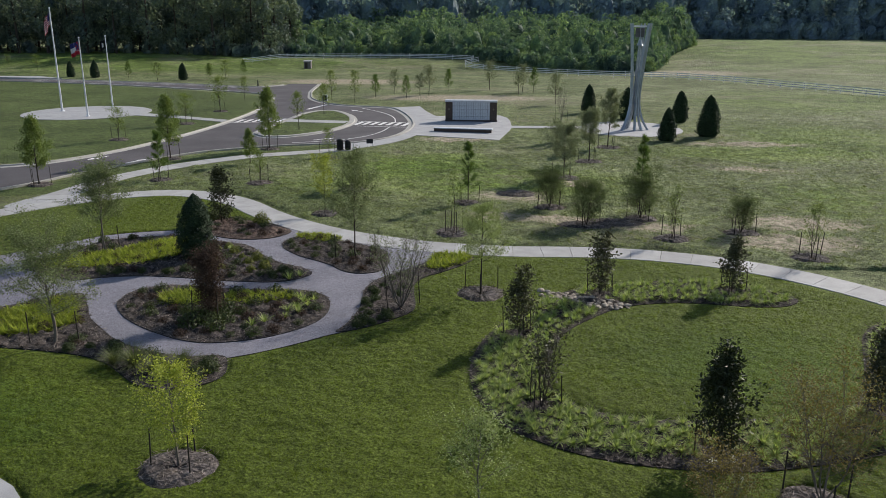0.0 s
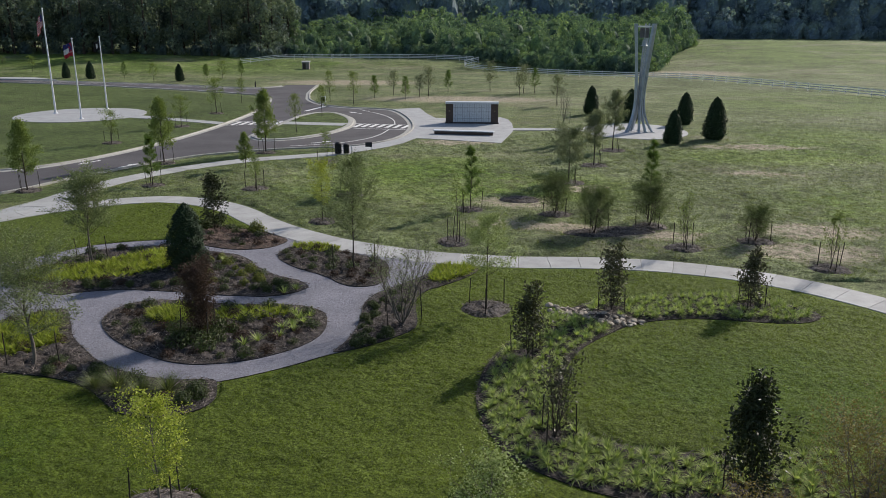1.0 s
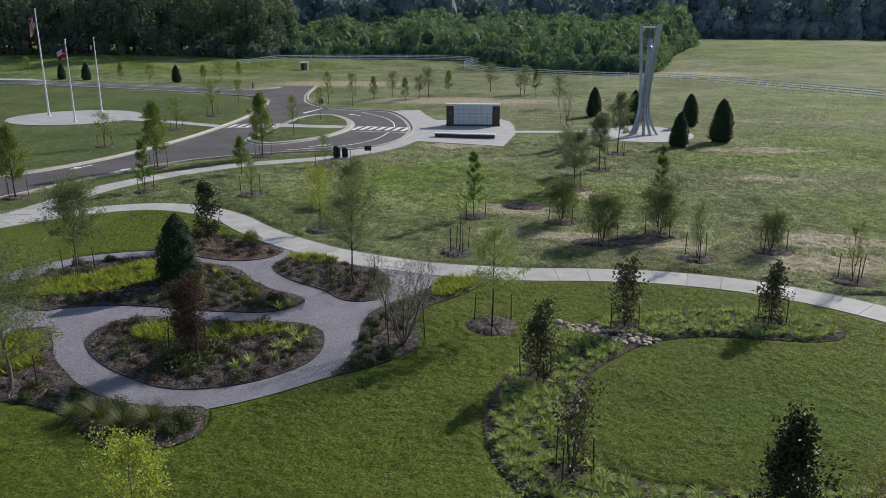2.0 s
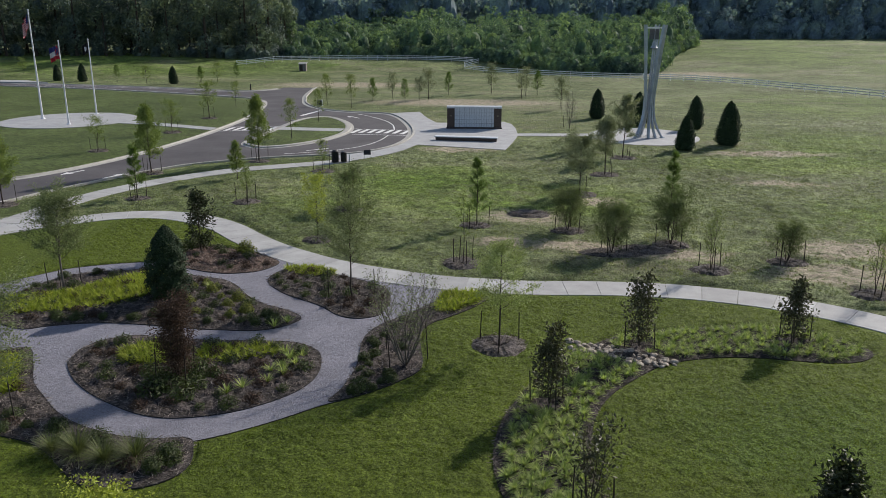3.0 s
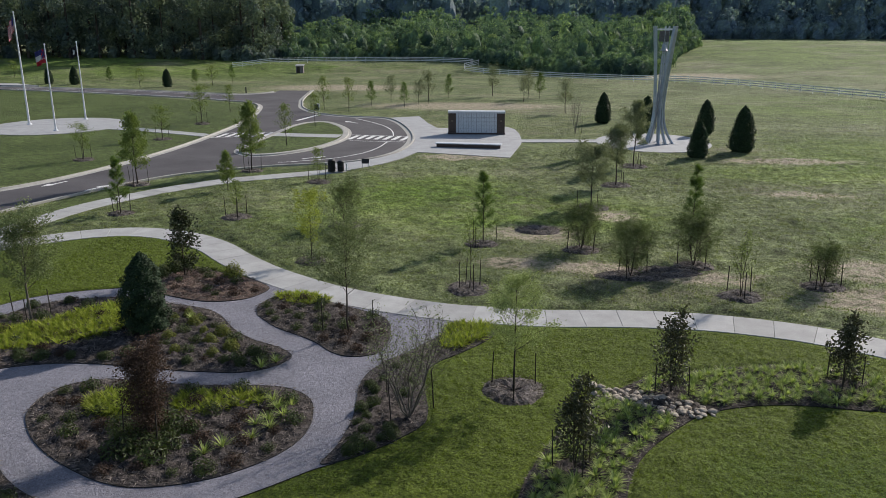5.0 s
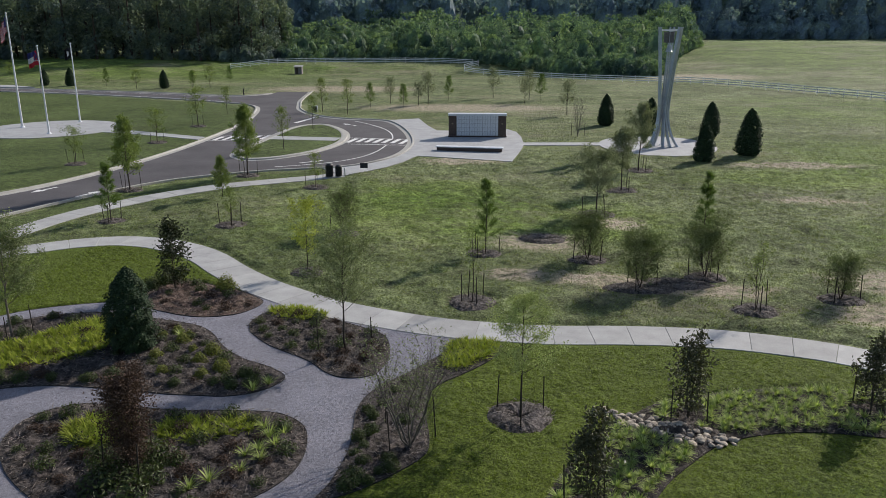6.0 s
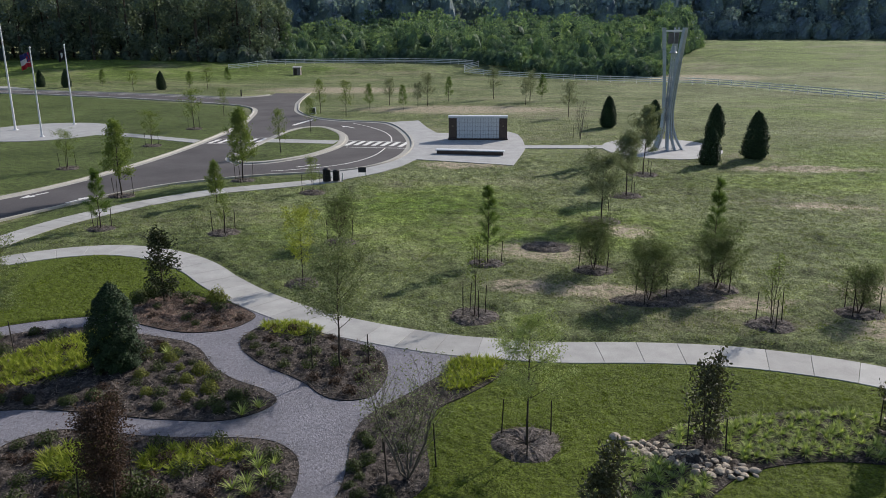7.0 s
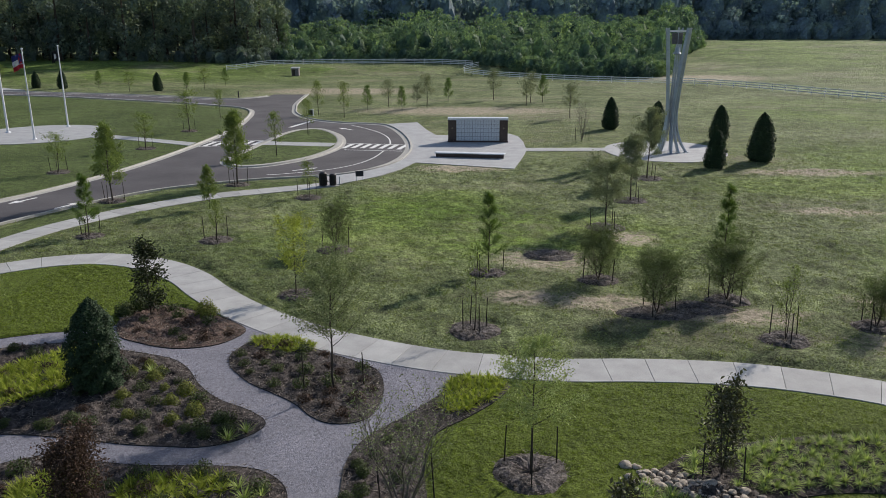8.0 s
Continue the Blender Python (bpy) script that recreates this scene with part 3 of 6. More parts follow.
BEDS = {
    "oval": ([(-14.45, 29.7), (-14.6, 30.8), (-14.2, 31.7), (-13.3, 32.25), (-12.0, 32.2), (-10.2, 32.0), (-8.4, 32.05), (-7.2, 32.05), (-6.4, 31.8), (-5.7, 31.1), (-5.4, 30.0), (-5.4, 29.0), (-5.7, 28.1), (-6.3, 27.3), (-7.2, 26.55), (-8.2, 26.1), (-9.3, 25.9), (-10.3, 26.1), (-11.3, 26.6), (-12.3, 27.25), (-13.2, 28.0), (-13.9, 28.8)], "mulch"),
    "middle": ([(-21.6, 34.6), (-19.6, 33.4), (-18.0, 32.65), (-17.1, 33.0), (-16.0, 33.35), (-14.6, 33.5), (-12.8, 33.35), (-11.0, 33.1), (-9.8, 33.05), (-8.8, 33.05), (-7.9, 33.4), (-7.3, 34.1), (-7.25, 34.7), (-8.0, 35.4), (-9.2, 36.1), (-10.2, 37.1),
                (-11.1, 38.4), (-12.0, 39.2), (-13.4, 39.7), (-15.0, 40.1), (-16.6, 40.45), (-18.4, 40.1), (-19.5, 39.4), (-20.2, 38.3), (-20.6, 36.9)], "mulch"),
    "magnolia": ([(-15.8, 43.6), (-15.4, 44.55), (-14.3, 44.8), (-12.9, 44.2), (-11.9, 43.75), (-10.7, 42.85), (-10.1, 42.1), (-10.35, 41.2), (-10.9, 40.55), (-11.9, 40.2), (-12.8, 40.25), (-13.9, 40.65), (-14.9, 41.2), (-15.6, 42.4)], "soil_red"),
    "sapling": ([(-9.95, 39.7), (-9.7, 40.7), (-9.2, 41.3), (-7.9, 40.9), (-6.6, 40.2), (-5.2, 39.35), (-4.2, 38.5), (-3.8, 36.8), (-4.0, 35.2), (-4.6, 34.7), (-5.3, 34.7), (-5.9, 35.1), (-6.5, 35.8), (-7.2, 36.4), (-8.4, 37.25), (-9.2, 38.1), (-9.7, 38.8)], "mulch"),
    "shrub": ([(-4.6, 27.35), (-4.35, 28.2), (-4.15, 29.7), (-4.2, 31.0), (-4.3, 32.2), (-4.15, 33.3), (-3.7, 34.2), (-3.0, 35.1), (-2.4, 36.0), (-1.8, 37.0), (-1.5, 38.15), (-0.4, 38.05), (0.4, 37.75), (0.3, 37.1), (-0.2, 36.2), (-1.0, 35.2), (-1.8, 34.3), (-2.15, 33.3), (-2.05, 32.0), (-1.85, 30.6), (-1.95, 29.7), (-2.6, 28.8), (-3.4, 28.0), (-4.1, 27.5)], "mulch"),
    "south": ([(-22.0, 26.2), (-18.6, 29.4), (-16.8, 30.9), (-15.7, 29.6), (-14.8, 28.1), (-13.8, 27.0), (-12.9, 26.1), (-11.9, 25.4), (-10.6, 24.85), (-9.4, 24.65), (-8.2, 24.75), (-7.85, 24.2), (-7.65, 23.4), (-7.85, 22.7), (-8.5, 22.2), (-9.4, 22.05), (-10.3, 22.3), (-11.1, 23.0), (-12.0, 23.8), (-13.2, 24.4),
               (-15.3, 24.8), (-18.0, 24.9), (-21.0, 24.6)], "mulch"),
    "crescent": ([(8.6, 18.4), (6.8, 18.35), (5.2, 18.55), (3.9, 18.95), (2.9, 19.5), (2.0, 20.2), (1.4, 21.1), (0.95, 22.3), (0.7, 23.6), (0.7, 24.9), (0.9, 26.2), (1.3, 27.5), (1.9, 28.9), (2.7, 30.4), (3.6, 31.7), (4.6, 32.65), (5.7, 33.55), (6.9, 33.95), (8.4, 34.4), (10.5, 34.75),
                  (12.2, 34.5), (13.8, 33.6), (14.6, 32.5), (14.1, 31.7), (13.0, 31.35), (11.6, 31.45), (10.2, 31.65), (8.9, 31.6), (7.6, 31.25), (6.6, 30.7), (5.7, 29.8), (4.7, 28.6), (4.0, 27.3), (3.6, 25.8), (3.4, 24.2), (3.4, 23.0), (3.7, 22.3), (4.3, 21.7), (5.2, 21.3),
                  (6.7, 21.1), (8.6, 21.2), (10.4, 21.4), (12.2, 22.0), (13.4, 23.3), (14.3, 25.2), (15.0, 27.0), (15.8, 28.7), (17.0, 29.8), (18.2, 29.3), (17.6, 27.0), (16.6, 24.0), (15.0, 21.5), (13.2, 20.0), (11.2, 19.1)], "mulch_dark"),
}
LINES = {}


def within(cand, ln):
    """Which of the points (an array of x, y) lie inside the outline."""
    ok = np.zeros(len(cand), dtype=bool)
    for i in range(len(ln)):
        (ax, ay), (bx, by) = ln[i], ln[i - 1]
        cross = (ay > cand[:, 1]) != (by > cand[:, 1])
        ok ^= cross & (cand[:, 0] < (bx - ax) * (cand[:, 1] - ay) / (by - ay + 1e-12) + ax)
    return ok


def heaps(line, d=0.1):
    """The uneven surface of the straw: a fine net of small heaps and hollows that dips under at the rim."""
    xs, ys = np.arange(min(p.x for p in line), max(p.x for p in line), d), np.arange(min(p.y for p in line), max(p.y for p in line), d)
    g = np.stack(np.meshgrid(xs, ys), axis=-1).reshape(-1, 2)
    ok = within(g, [(p.x, p.y) for p in line])
    z = np.array([0.03 + 0.14 * (noise.noise((x * 1.7, y * 1.7, 3.0)) + 0.8) * 0.5 + 0.15 * noise.noise((x * 4.1, y * 4.1, 9.0)) + 0.11 * noise.noise((x * 9.3, y * 9.3, 5.0)) for x, y in g])
    rim = np.array([(p.x, p.y) for p in line])
    near = np.sqrt(((g[:, None, :] - rim[None, ::2, :]) ** 2).sum(axis=2)).min(axis=1)
    z = 0.036 + (z - 0.03) * np.clip((near - 0.1) / 0.4, 0, 1)
    v = np.concatenate([g, z[:, None]], axis=1)
    w = len(xs)
    f = []
    for j in range(len(ys) - 1):
        for i in range(w - 1):
            q = (j * w + i, j * w + i + 1, (j + 1) * w + i + 1, (j + 1) * w + i)
            if ok[q[0]] and ok[q[1]] and ok[q[2]] and ok[q[3]]:
                f.append(q)
    return soft_shade(mesh("mulch_heaps", v, f))


for key, (pts, mat_name) in BEDS.items():
    LINES[key] = curve(pts, True, 6)
    look_of = {"mulch_dark": "dark leaf mulch of a crescent bed", "mulch": "brown pine straw mulch bed with planting", "soil_red": "reddish leaf-littered mulch bed"}[mat_name]
    bed = structure("planting_bed_" + key, sheet(LINES[key], 0.0, 0.035), M[mat_name], look_of, "planting bed")
    tagged(part("mulch_heaps", heaps(LINES[key]), M[mat_name], bed), kind="stuff")
    if key != "crescent":
        structure("edging_" + key, sweep(LINES[key], [(-0.008, 0.0), (-0.008, 0.045), (0.008, 0.045), (0.008, 0.0)], True), M["edging"], "thin dark edging strip of a bed", "edging")


def inside(p, poly):
    x, y = p
    hit = False
    k = len(poly)
    for i in range(k):
        a, b = poly[i], poly[i - 1]
        if (a[1] > y) != (b[1] > y) and x < (b[0] - a[0]) * (y - a[1]) / (b[1] - a[1]) + a[0]:
            hit = not hit
    return hit

# ---- plants: limbs as tubes, leaves as small folded blades ----


def tube(pts, radii, k=5):
    p = np.asarray(pts, dtype=float)
    n = len(p)
    d = np.gradient(p, axis=0)
    d /= np.linalg.norm(d, axis=1)[:, None] + 1e-9
    ref = np.where(np.abs(d[:, 2:3]) > 0.9, np.array([[1.0, 0, 0]]), np.array([[0, 0, 1.0]]))
    s = np.cross(d, ref)
    s /= np.linalg.norm(s, axis=1)[:, None]
    u = np.cross(s, d)
    a = np.linspace(0, 2 * np.pi, k, endpoint=False)
    r = np.asarray(radii)[:, None, None]
    v = p[:, None, :] + r * (np.cos(a)[None, :, None] * s[:, None, :] + np.sin(a)[None, :, None] * u[:, None, :])
    i, j = np.meshgrid(np.arange(n - 1), np.arange(k), indexing="ij")
    f = np.stack([i * k + j, i * k + (j + 1) % k, (i + 1) * k + (j + 1) % k, (i + 1) * k + j], axis=-1).reshape(-1, 4)
    return v.reshape(-1, 3), f


def join(pieces):
    vs, fs, o = [], [], 0
    for v, f in pieces:
        vs.append(v)
        fs.append(f + o)
        o += len(v)
    return np.concatenate(vs), np.concatenate(fs)


def blades(rng, base, way, length, width, fold=0.25, face=None):
    """One pointed, slightly folded leaf at each base point, along way."""
    n = len(base)
    way = way / (np.linalg.norm(way, axis=1)[:, None] + 1e-9)
    side = np.cross(way, rng.normal(size=(n, 3)) if face is None else face)
    side /= np.linalg.norm(side, axis=1)[:, None] + 1e-9
    up = np.cross(side, way)
    length = np.broadcast_to(np.asarray(length, float).reshape(-1, 1), (n, 1))
    width = np.broadcast_to(np.asarray(width, float).reshape(-1, 1), (n, 1))
    mid = base + way * length * 0.5 + up * width * fold
    v = np.stack([base, mid + side * width * 0.5, base + way * length, mid - side * width * 0.5], axis=1).reshape(-1, 3)
    f = np.arange(4 * n).reshape(n, 4)
    return v, f


def unit(rng, n):
    v = rng.normal(size=(n, 3))
    return v / np.linalg.norm(v, axis=1)[:, None]


def grow(seed, h, r0=0.03, clear=0.3, limbs=22, spread=0.9, rise=35.0, twigs=5, leaves=1500, leaf=(0.09, 0.05), shape="oval", scatter=0.10, stems=1, bend=0.04, flare=0.0, up=0.3):
    """Trunk and limbs, and leaves along the twigs. Returns the wood and the foliage as vertices and faces."""
    rng = np.random.default_rng(seed)
    wood, tips = [], []
    for s in range(stems):
        az0 = 2 * np.pi * s / max(stems, 1) + rng.uniform(0, 1)
        hs = h * (1.0 if s == 0 else rng.uniform(0.78, 1.0))
        t = np.linspace(0, 1, 9)
        wob = rng.normal(size=(9, 2)).cumsum(axis=0) * bend * hs / 9
        wob -= wob[0]
        out = flare * hs * (t ** 0.8)
        tr = np.stack([wob[:, 0] + np.cos(az0) * out, wob[:, 1] + np.sin(az0) * out, hs * t], axis=1)
        rr = r0 * (1 - 0.86 * t) * (1.0 if stems == 1 else 0.75)
        wood.append(tube(tr, rr, 7))
        for i in range(limbs):
            u = (i + rng.uniform(0, 1)) / limbs
            fz = clear + (0.97 - clear) * u
            if shape == "oval":
                prof = math.sin(math.pi * (0.18 + 0.78 * u)) ** 0.8
            elif shape == "cone":
                prof = (1.0 - 0.85 * u) * min(1.0, 0.5 + 2.5 * u)
            elif shape == "vase":
                prof = 0.55 + 0.45 * math.sin(math.pi * min(1, 0.2 + 0.7 * u))
            else:
                prof = 0.8
            ln = 1.3 * spread * prof * rng.uniform(0.65, 1.2)
            az = i * 2.39996 + rng.uniform(-0.4, 0.4)
            el = math.radians(rise + rng.uniform(-14, 14) + 20 * u)
            p0 = np.array([np.interp(fz, t, tr[:, k]) for k in range(3)])
            d = np.array([math.cos(az) * math.cos(el), math.sin(az) * math.cos(el), math.sin(el)])
            q = np.linspace(0, 1, 5)[:, None]
            lp = p0 + d * ln * q + np.array([0, 0, 1.0]) * ln * up * q ** 2 + rng.normal(size=(5, 3)) * 0.02 * ln * q
            rl = max(0.0035, np.interp(fz, t, rr) * 0.5)
            wood.append(tube(lp, np.linspace(rl, 0.0025, 5), 4))
            for j in range(twigs):
                w = rng.uniform(0.3, 1.0)
                tp = np.array([np.interp(w, q[:, 0], lp[:, k]) for k in range(3)])
                td = d + rng.normal(size=3) * 0.55
                td /= np.linalg.norm(td)
                tl = ln * rng.uniform(0.18, 0.42)
                tips.append((tp, tp + td * tl))
                wood.append(tube([tp, tp + td * tl * 0.5, tp + td * tl + np.array([0, 0, 0.04 * tl])], [0.003, 0.0025, 0.002], 3))
        tips.append((tr[-2], tr[-1]))
    a = np.array([x[0] for x in tips])
    b = np.array([x[1] for x in tips])
    pick = rng.integers(0, len(tips), leaves)
    w = rng.uniform(0.1, 1.08, (leaves, 1))
    pos = a[pick] * (1 - w) + b[pick] * w + rng.normal(size=(leaves, 3)) * scatter
    way = (b - a)[pick]
    way = way / (np.linalg.norm(way, axis=1)[:, None] + 1e-9) * 0.6 + unit(rng, leaves) * 0.9 + np.array([0, 0, -0.15])
    ls = leaf[0] * rng.uniform(0.7, 1.25, leaves)
    wv, wf = join(wood)
    lv, lf = blades(rng, pos, way, ls, ls * leaf[1] / leaf[0])
    low = min(1.0, h / max(wv[:, 2].max(), 0.01))
    wv[:, 2] *= low
    lv[:, 2] *= low
    return (wv, wf), (lv, lf)


def tree(name, m, label, category, wood, leaf, bark="bark", foliage="leaf_fresh", group="", wood_part="trunk", leaf_part="crown", leaf_label=""):
    ob = thing(name, m, label, category, group)
    stem = part(wood_part, soft_shade(mesh(wood_part, *wood)), M[bark], ob)
    if wood_part == "wood":
        tagged(stem, kind="stuff")
    part(leaf_part, mesh(leaf_part, *leaf), M[foliage], ob, leaf_label)
    return ob


def dense(seed, h, w, leaves, leaf=(0.11, 0.06), power=1.5, skirt=0.06, lump=0.1):
    """A clipped-looking evergreen cone: short stem, limbs, and a close coat of leaves over an uneven surface."""
    rng = np.random.default_rng(seed)
    wood = [tube([(0, 0, 0), (0, 0, h * 0.5), (0, 0, h * 0.93)], [0.06, 0.04, 0.01], 7)]
    bumps = rng.normal(size=(60, 3))
    u = rng.uniform(0, 1, leaves) ** 1.35
    az = rng.uniform(0, 2 * np.pi, leaves)
    rad = (w / 2) * (1 - u ** power) ** 0.75 * np.clip(0.62 + u * 3.2, 0, 1)
    lumps = 1 + lump * np.sin(az * 3 + u * 9 + bumps[0, 0]) * np.cos(u * 14 + az * 2) + 0.5 * lump * np.sin(az * 7 - u * 23)
    deep = np.where(rng.uniform(0, 1, leaves) < 0.3, rng.uniform(0.45, 0.9, leaves), rng.uniform(0.9, 1.03, leaves))
    rad = rad * lumps * deep
    pos = np.stack([rad * np.cos(az), rad * np.sin(az), skirt + u * (h - skirt)], axis=1)
    pos += rng.normal(size=pos.shape) * 0.03
    out = np.stack([np.cos(az), np.sin(az), 0.5 + 0.8 * u], axis=1)
    ls = leaf[0] * rng.uniform(0.7, 1.2, leaves)
    for i in range(26):
        z = h * (0.05 + 0.85 * i / 26)
        a = i * 2.4
        r = (w / 2) * (1 - (z / h) ** power) ** 0.75 * 0.85
        wood.append(tube([(0, 0, z), (r * 0.5 * math.cos(a), r * 0.5 * math.sin(a), z + 0.06), (r * math.cos(a), r * math.sin(a), z + 0.16)], [0.015, 0.01, 0.004], 4))
    face = out / np.linalg.norm(out, axis=1)[:, None] + unit(rng, leaves) * 0.55
    return join(wood), blades(rng, pos, np.cross(face, unit(rng, leaves)), ls, ls * leaf[1] / leaf[0], 0.2, face)


def pine(seed, h, w, whorls=9, needles=26, nl=0.2):
    rng = np.random.default_rng(seed)
    t = np.linspace(0, 1, 8)
    tr = np.stack([rng.normal(size=8).cumsum() * 0.015 * h / 4, rng.normal(size=8).cumsum() * 0.015 * h / 4, h * t], axis=1)
    tr[:, :2] -= tr[0, :2]
    wood = [tube(tr, 0.035 * (1 - 0.85 * t), 7)]
    base, way = [], []
    for i in range(whorls):
        u = i / (whorls - 1)
        z = h * (0.25 + 0.72 * u)
        z0 = z
        for j in range(4):
            z = z0 + rng.uniform(-0.5, 0.5) * 0.72 * h / whorls
            az = j * 2 * math.pi / 4 + i * 0.7 + rng.uniform(-0.4, 0.4)
            ln = w / 2 * (1.05 - 0.75 * u) * rng.uniform(0.7, 1.15)
            d = np.array([math.cos(az), math.sin(az), 0.7 + 0.7 * u])
            d /= np.linalg.norm(d)
            p0 = np.array([np.interp(z, tr[:, 2], tr[:, 0]), np.interp(z, tr[:, 2], tr[:, 1]), z])
            wood.append(tube([p0, p0 + d * ln * 0.6, p0 + d * ln + np.array([0, 0, 0.08])], [0.012, 0.008, 0.004], 4))
            for q in np.linspace(0.35, 1.0, 5):
                c = p0 + d * ln * q
                n = needles
                base.append(np.repeat(c[None], n, 0))
                way.append(unit(rng, n) + d * 0.9)
    base.append(np.repeat(tr[-1][None], 60, 0))
    way.append(unit(rng, 60) + np.array([0, 0, 1.0]))
    base, way = np.concatenate(base), np.concatenate(way)
    return join(wood), blades(rng, base, way, nl * rng.uniform(0.7, 1.2, len(base)), 0.014)


def tuft(seed, n, length, width, arch=0.9, spread=1.0, segs=3):
    """Strap leaves that rise from one point and bow over."""
    rng = np.random.default_rng(seed)
    az = rng.uniform(0, 2 * np.pi, n)
    ln = length * rng.uniform(0.65, 1.1, n)
    tilt = rng.uniform(0.15, 1.0, n) * spread
    vs = []
    for i in range(segs + 1):
        q = i / segs
        outw = ln * (np.sin(tilt) * q + 0.25 * arch * q * q)
        upw = ln * (np.cos(tilt) * q - 0.42 * arch * np.sin(tilt) * q * q)
        wd = width * (1 - q) ** 0.6 * (0.6 + 0.4 * min(1, q * 4)) / 2 + 0.001
        c = np.stack([outw * np.cos(az), outw * np.sin(az), upw], axis=1)
        s = np.stack([-np.sin(az), np.cos(az), np.zeros(n)], axis=1) * wd
        vs.append(np.stack([c - s, c + s], axis=1))
    v = np.stack(vs, axis=1).reshape(-1, 3)
    f = []
    for b in range(n):
        o = b * 2 * (segs + 1)
        f += [(o + 2 * i, o + 2 * i + 1, o + 2 * i + 3, o + 2 * i + 2) for i in range(segs)]
    return v, np.array(f)


def mound(seed, r, h, leaves, leaf=(0.06, 0.03)):
    """A low rounded shrub: a few stems and a coat of small leaves."""
    rng = np.random.default_rng(seed)
    d = unit(rng, leaves)
    d[:, 2] = np.abs(d[:, 2])
    k = rng.normal(size=3) * 2
    lum = 1 + 0.16 * np.sin(d[:, 0] * 5 + k[0]) * np.cos(d[:, 1] * 5 + k[1]) + 0.1 * np.sin(d[:, 2] * 8 + k[2])
    deep = np.where(rng.uniform(size=leaves) < 0.35, rng.uniform(0.4, 0.9, leaves), 1.0) * lum
    pos = d * np.array([r, r, h]) * deep[:, None] + rng.normal(size=d.shape) * 0.02
    pos[:, 2] = np.maximum(pos[:, 2], 0.02)
    wood = []
    for i in range(7):
        a = i * 2.4
        wood.append(tube([(0, 0, 0), (0.35 * r * math.cos(a), 0.35 * r * math.sin(a), 0.5 * h), (0.75 * r * math.cos(a), 0.75 * r * math.sin(a), 0.75 * h)], [0.012, 0.008, 0.004], 4))
    ls = leaf[0] * rng.uniform(0.7, 1.3, leaves)
    face = d + unit(rng, leaves) * 0.6
    return join(wood), blades(rng, pos, np.cross(face, unit(rng, leaves)), ls, ls * leaf[1] / leaf[0], 0.2, face)


# ---- stakes and mulch rings of the young trees ----
stake_mesh = from_bm("stake", rod(0.022, 0.018, 1.25, 6))
stake_mesh.materials.append(M["stake"])


def stakes(x, y, r=0.75, n=3, turn=0.3, hgt=1.0):
    rng = np.random.default_rng(int(abs(x * 37 + y * 11)))
    for i in range(n):
        a = turn + i * 2 * math.pi / n
        px, py = x + r * math.cos(a), y + r * math.sin(a)
        s = new("tree_stake", stake_mesh)
        s.matrix_basis = pose(px, py, terrain(px, py) - 0.03, rng.uniform(-3, 3), rng.uniform(-3, 3), 0) @ Matrix.Diagonal((1, 1, hgt, 1))
        tagged(s, "dark thin stake beside a young tree", "stake", "stakes round young trees")


RINGS = []


def ring(x, y, rx=1.0, ry=1.0, seed=1, label="round brown pine straw ring in the grass"):
    """A low heap of pine straw with an uneven rim."""
    RINGS.append((x, y, rx, ry))
    rng = np.random.default_rng(seed)
    k, rings = 40, 5
    v, f = [], []
    ph = rng.uniform(0, 6, 4)
    for i in range(rings + 1):
        q = i / rings
        for j in range(k):
            a = 2 * math.pi * j / k
            e = 1 + 0.05 * math.sin(3 * a + ph[0]) + 0.03 * math.sin(7 * a + ph[1])
            hgt = 0.13 * math.sin(math.pi * min(1, (1 - q) * 1.15)) ** 0.7 if q < 1 else 0.0
            v.append((rx * e * q * math.cos(a), ry * e * q * math.sin(a), hgt + rng.uniform(-0.035, 0.035) * (q < 0.95)))
    for i in range(rings):
        for j in range(k):
            f.append((i * k + j, i * k + (j + 1) % k, (i + 1) * k + (j + 1) % k, (i + 1) * k + j))
    ob = thing("mulch_ring", at(x, y, z=terrain(x, y) + 0.006), label, "mulch ring", "mulch rings")
    part("mound", mesh("mound", v, f), M["mulch_ring"], ob)
    n = int(420 * rx * ry)
    a, q = rng.uniform(0, 2 * np.pi, n), np.sqrt(rng.uniform(0, 1.05, n))
    b = np.stack([rx * q * np.cos(a), ry * q * np.sin(a), 0.03 + 0.1 * np.sin(np.pi * np.clip((1 - q) * 1.15, 0, 1))], axis=1)
    w = unit(rng, n) * np.array([1, 1, 0.35])
    tagged(part("straw", mesh("straw", *blades(rng, b, w, 0.22, 0.025)), M["straw"], ob), kind="stuff")
    return ob


# ---- trees near the garden ----
def single(name, x, y, label, category, made, bark="bark", foliage="leaf_fresh", turn=0.0, base=0.0, **more):
    return tree(name, at(x, y, turn, 1.0, terrain(x, y) + base), label, category, *made, bark, foliage, **more)


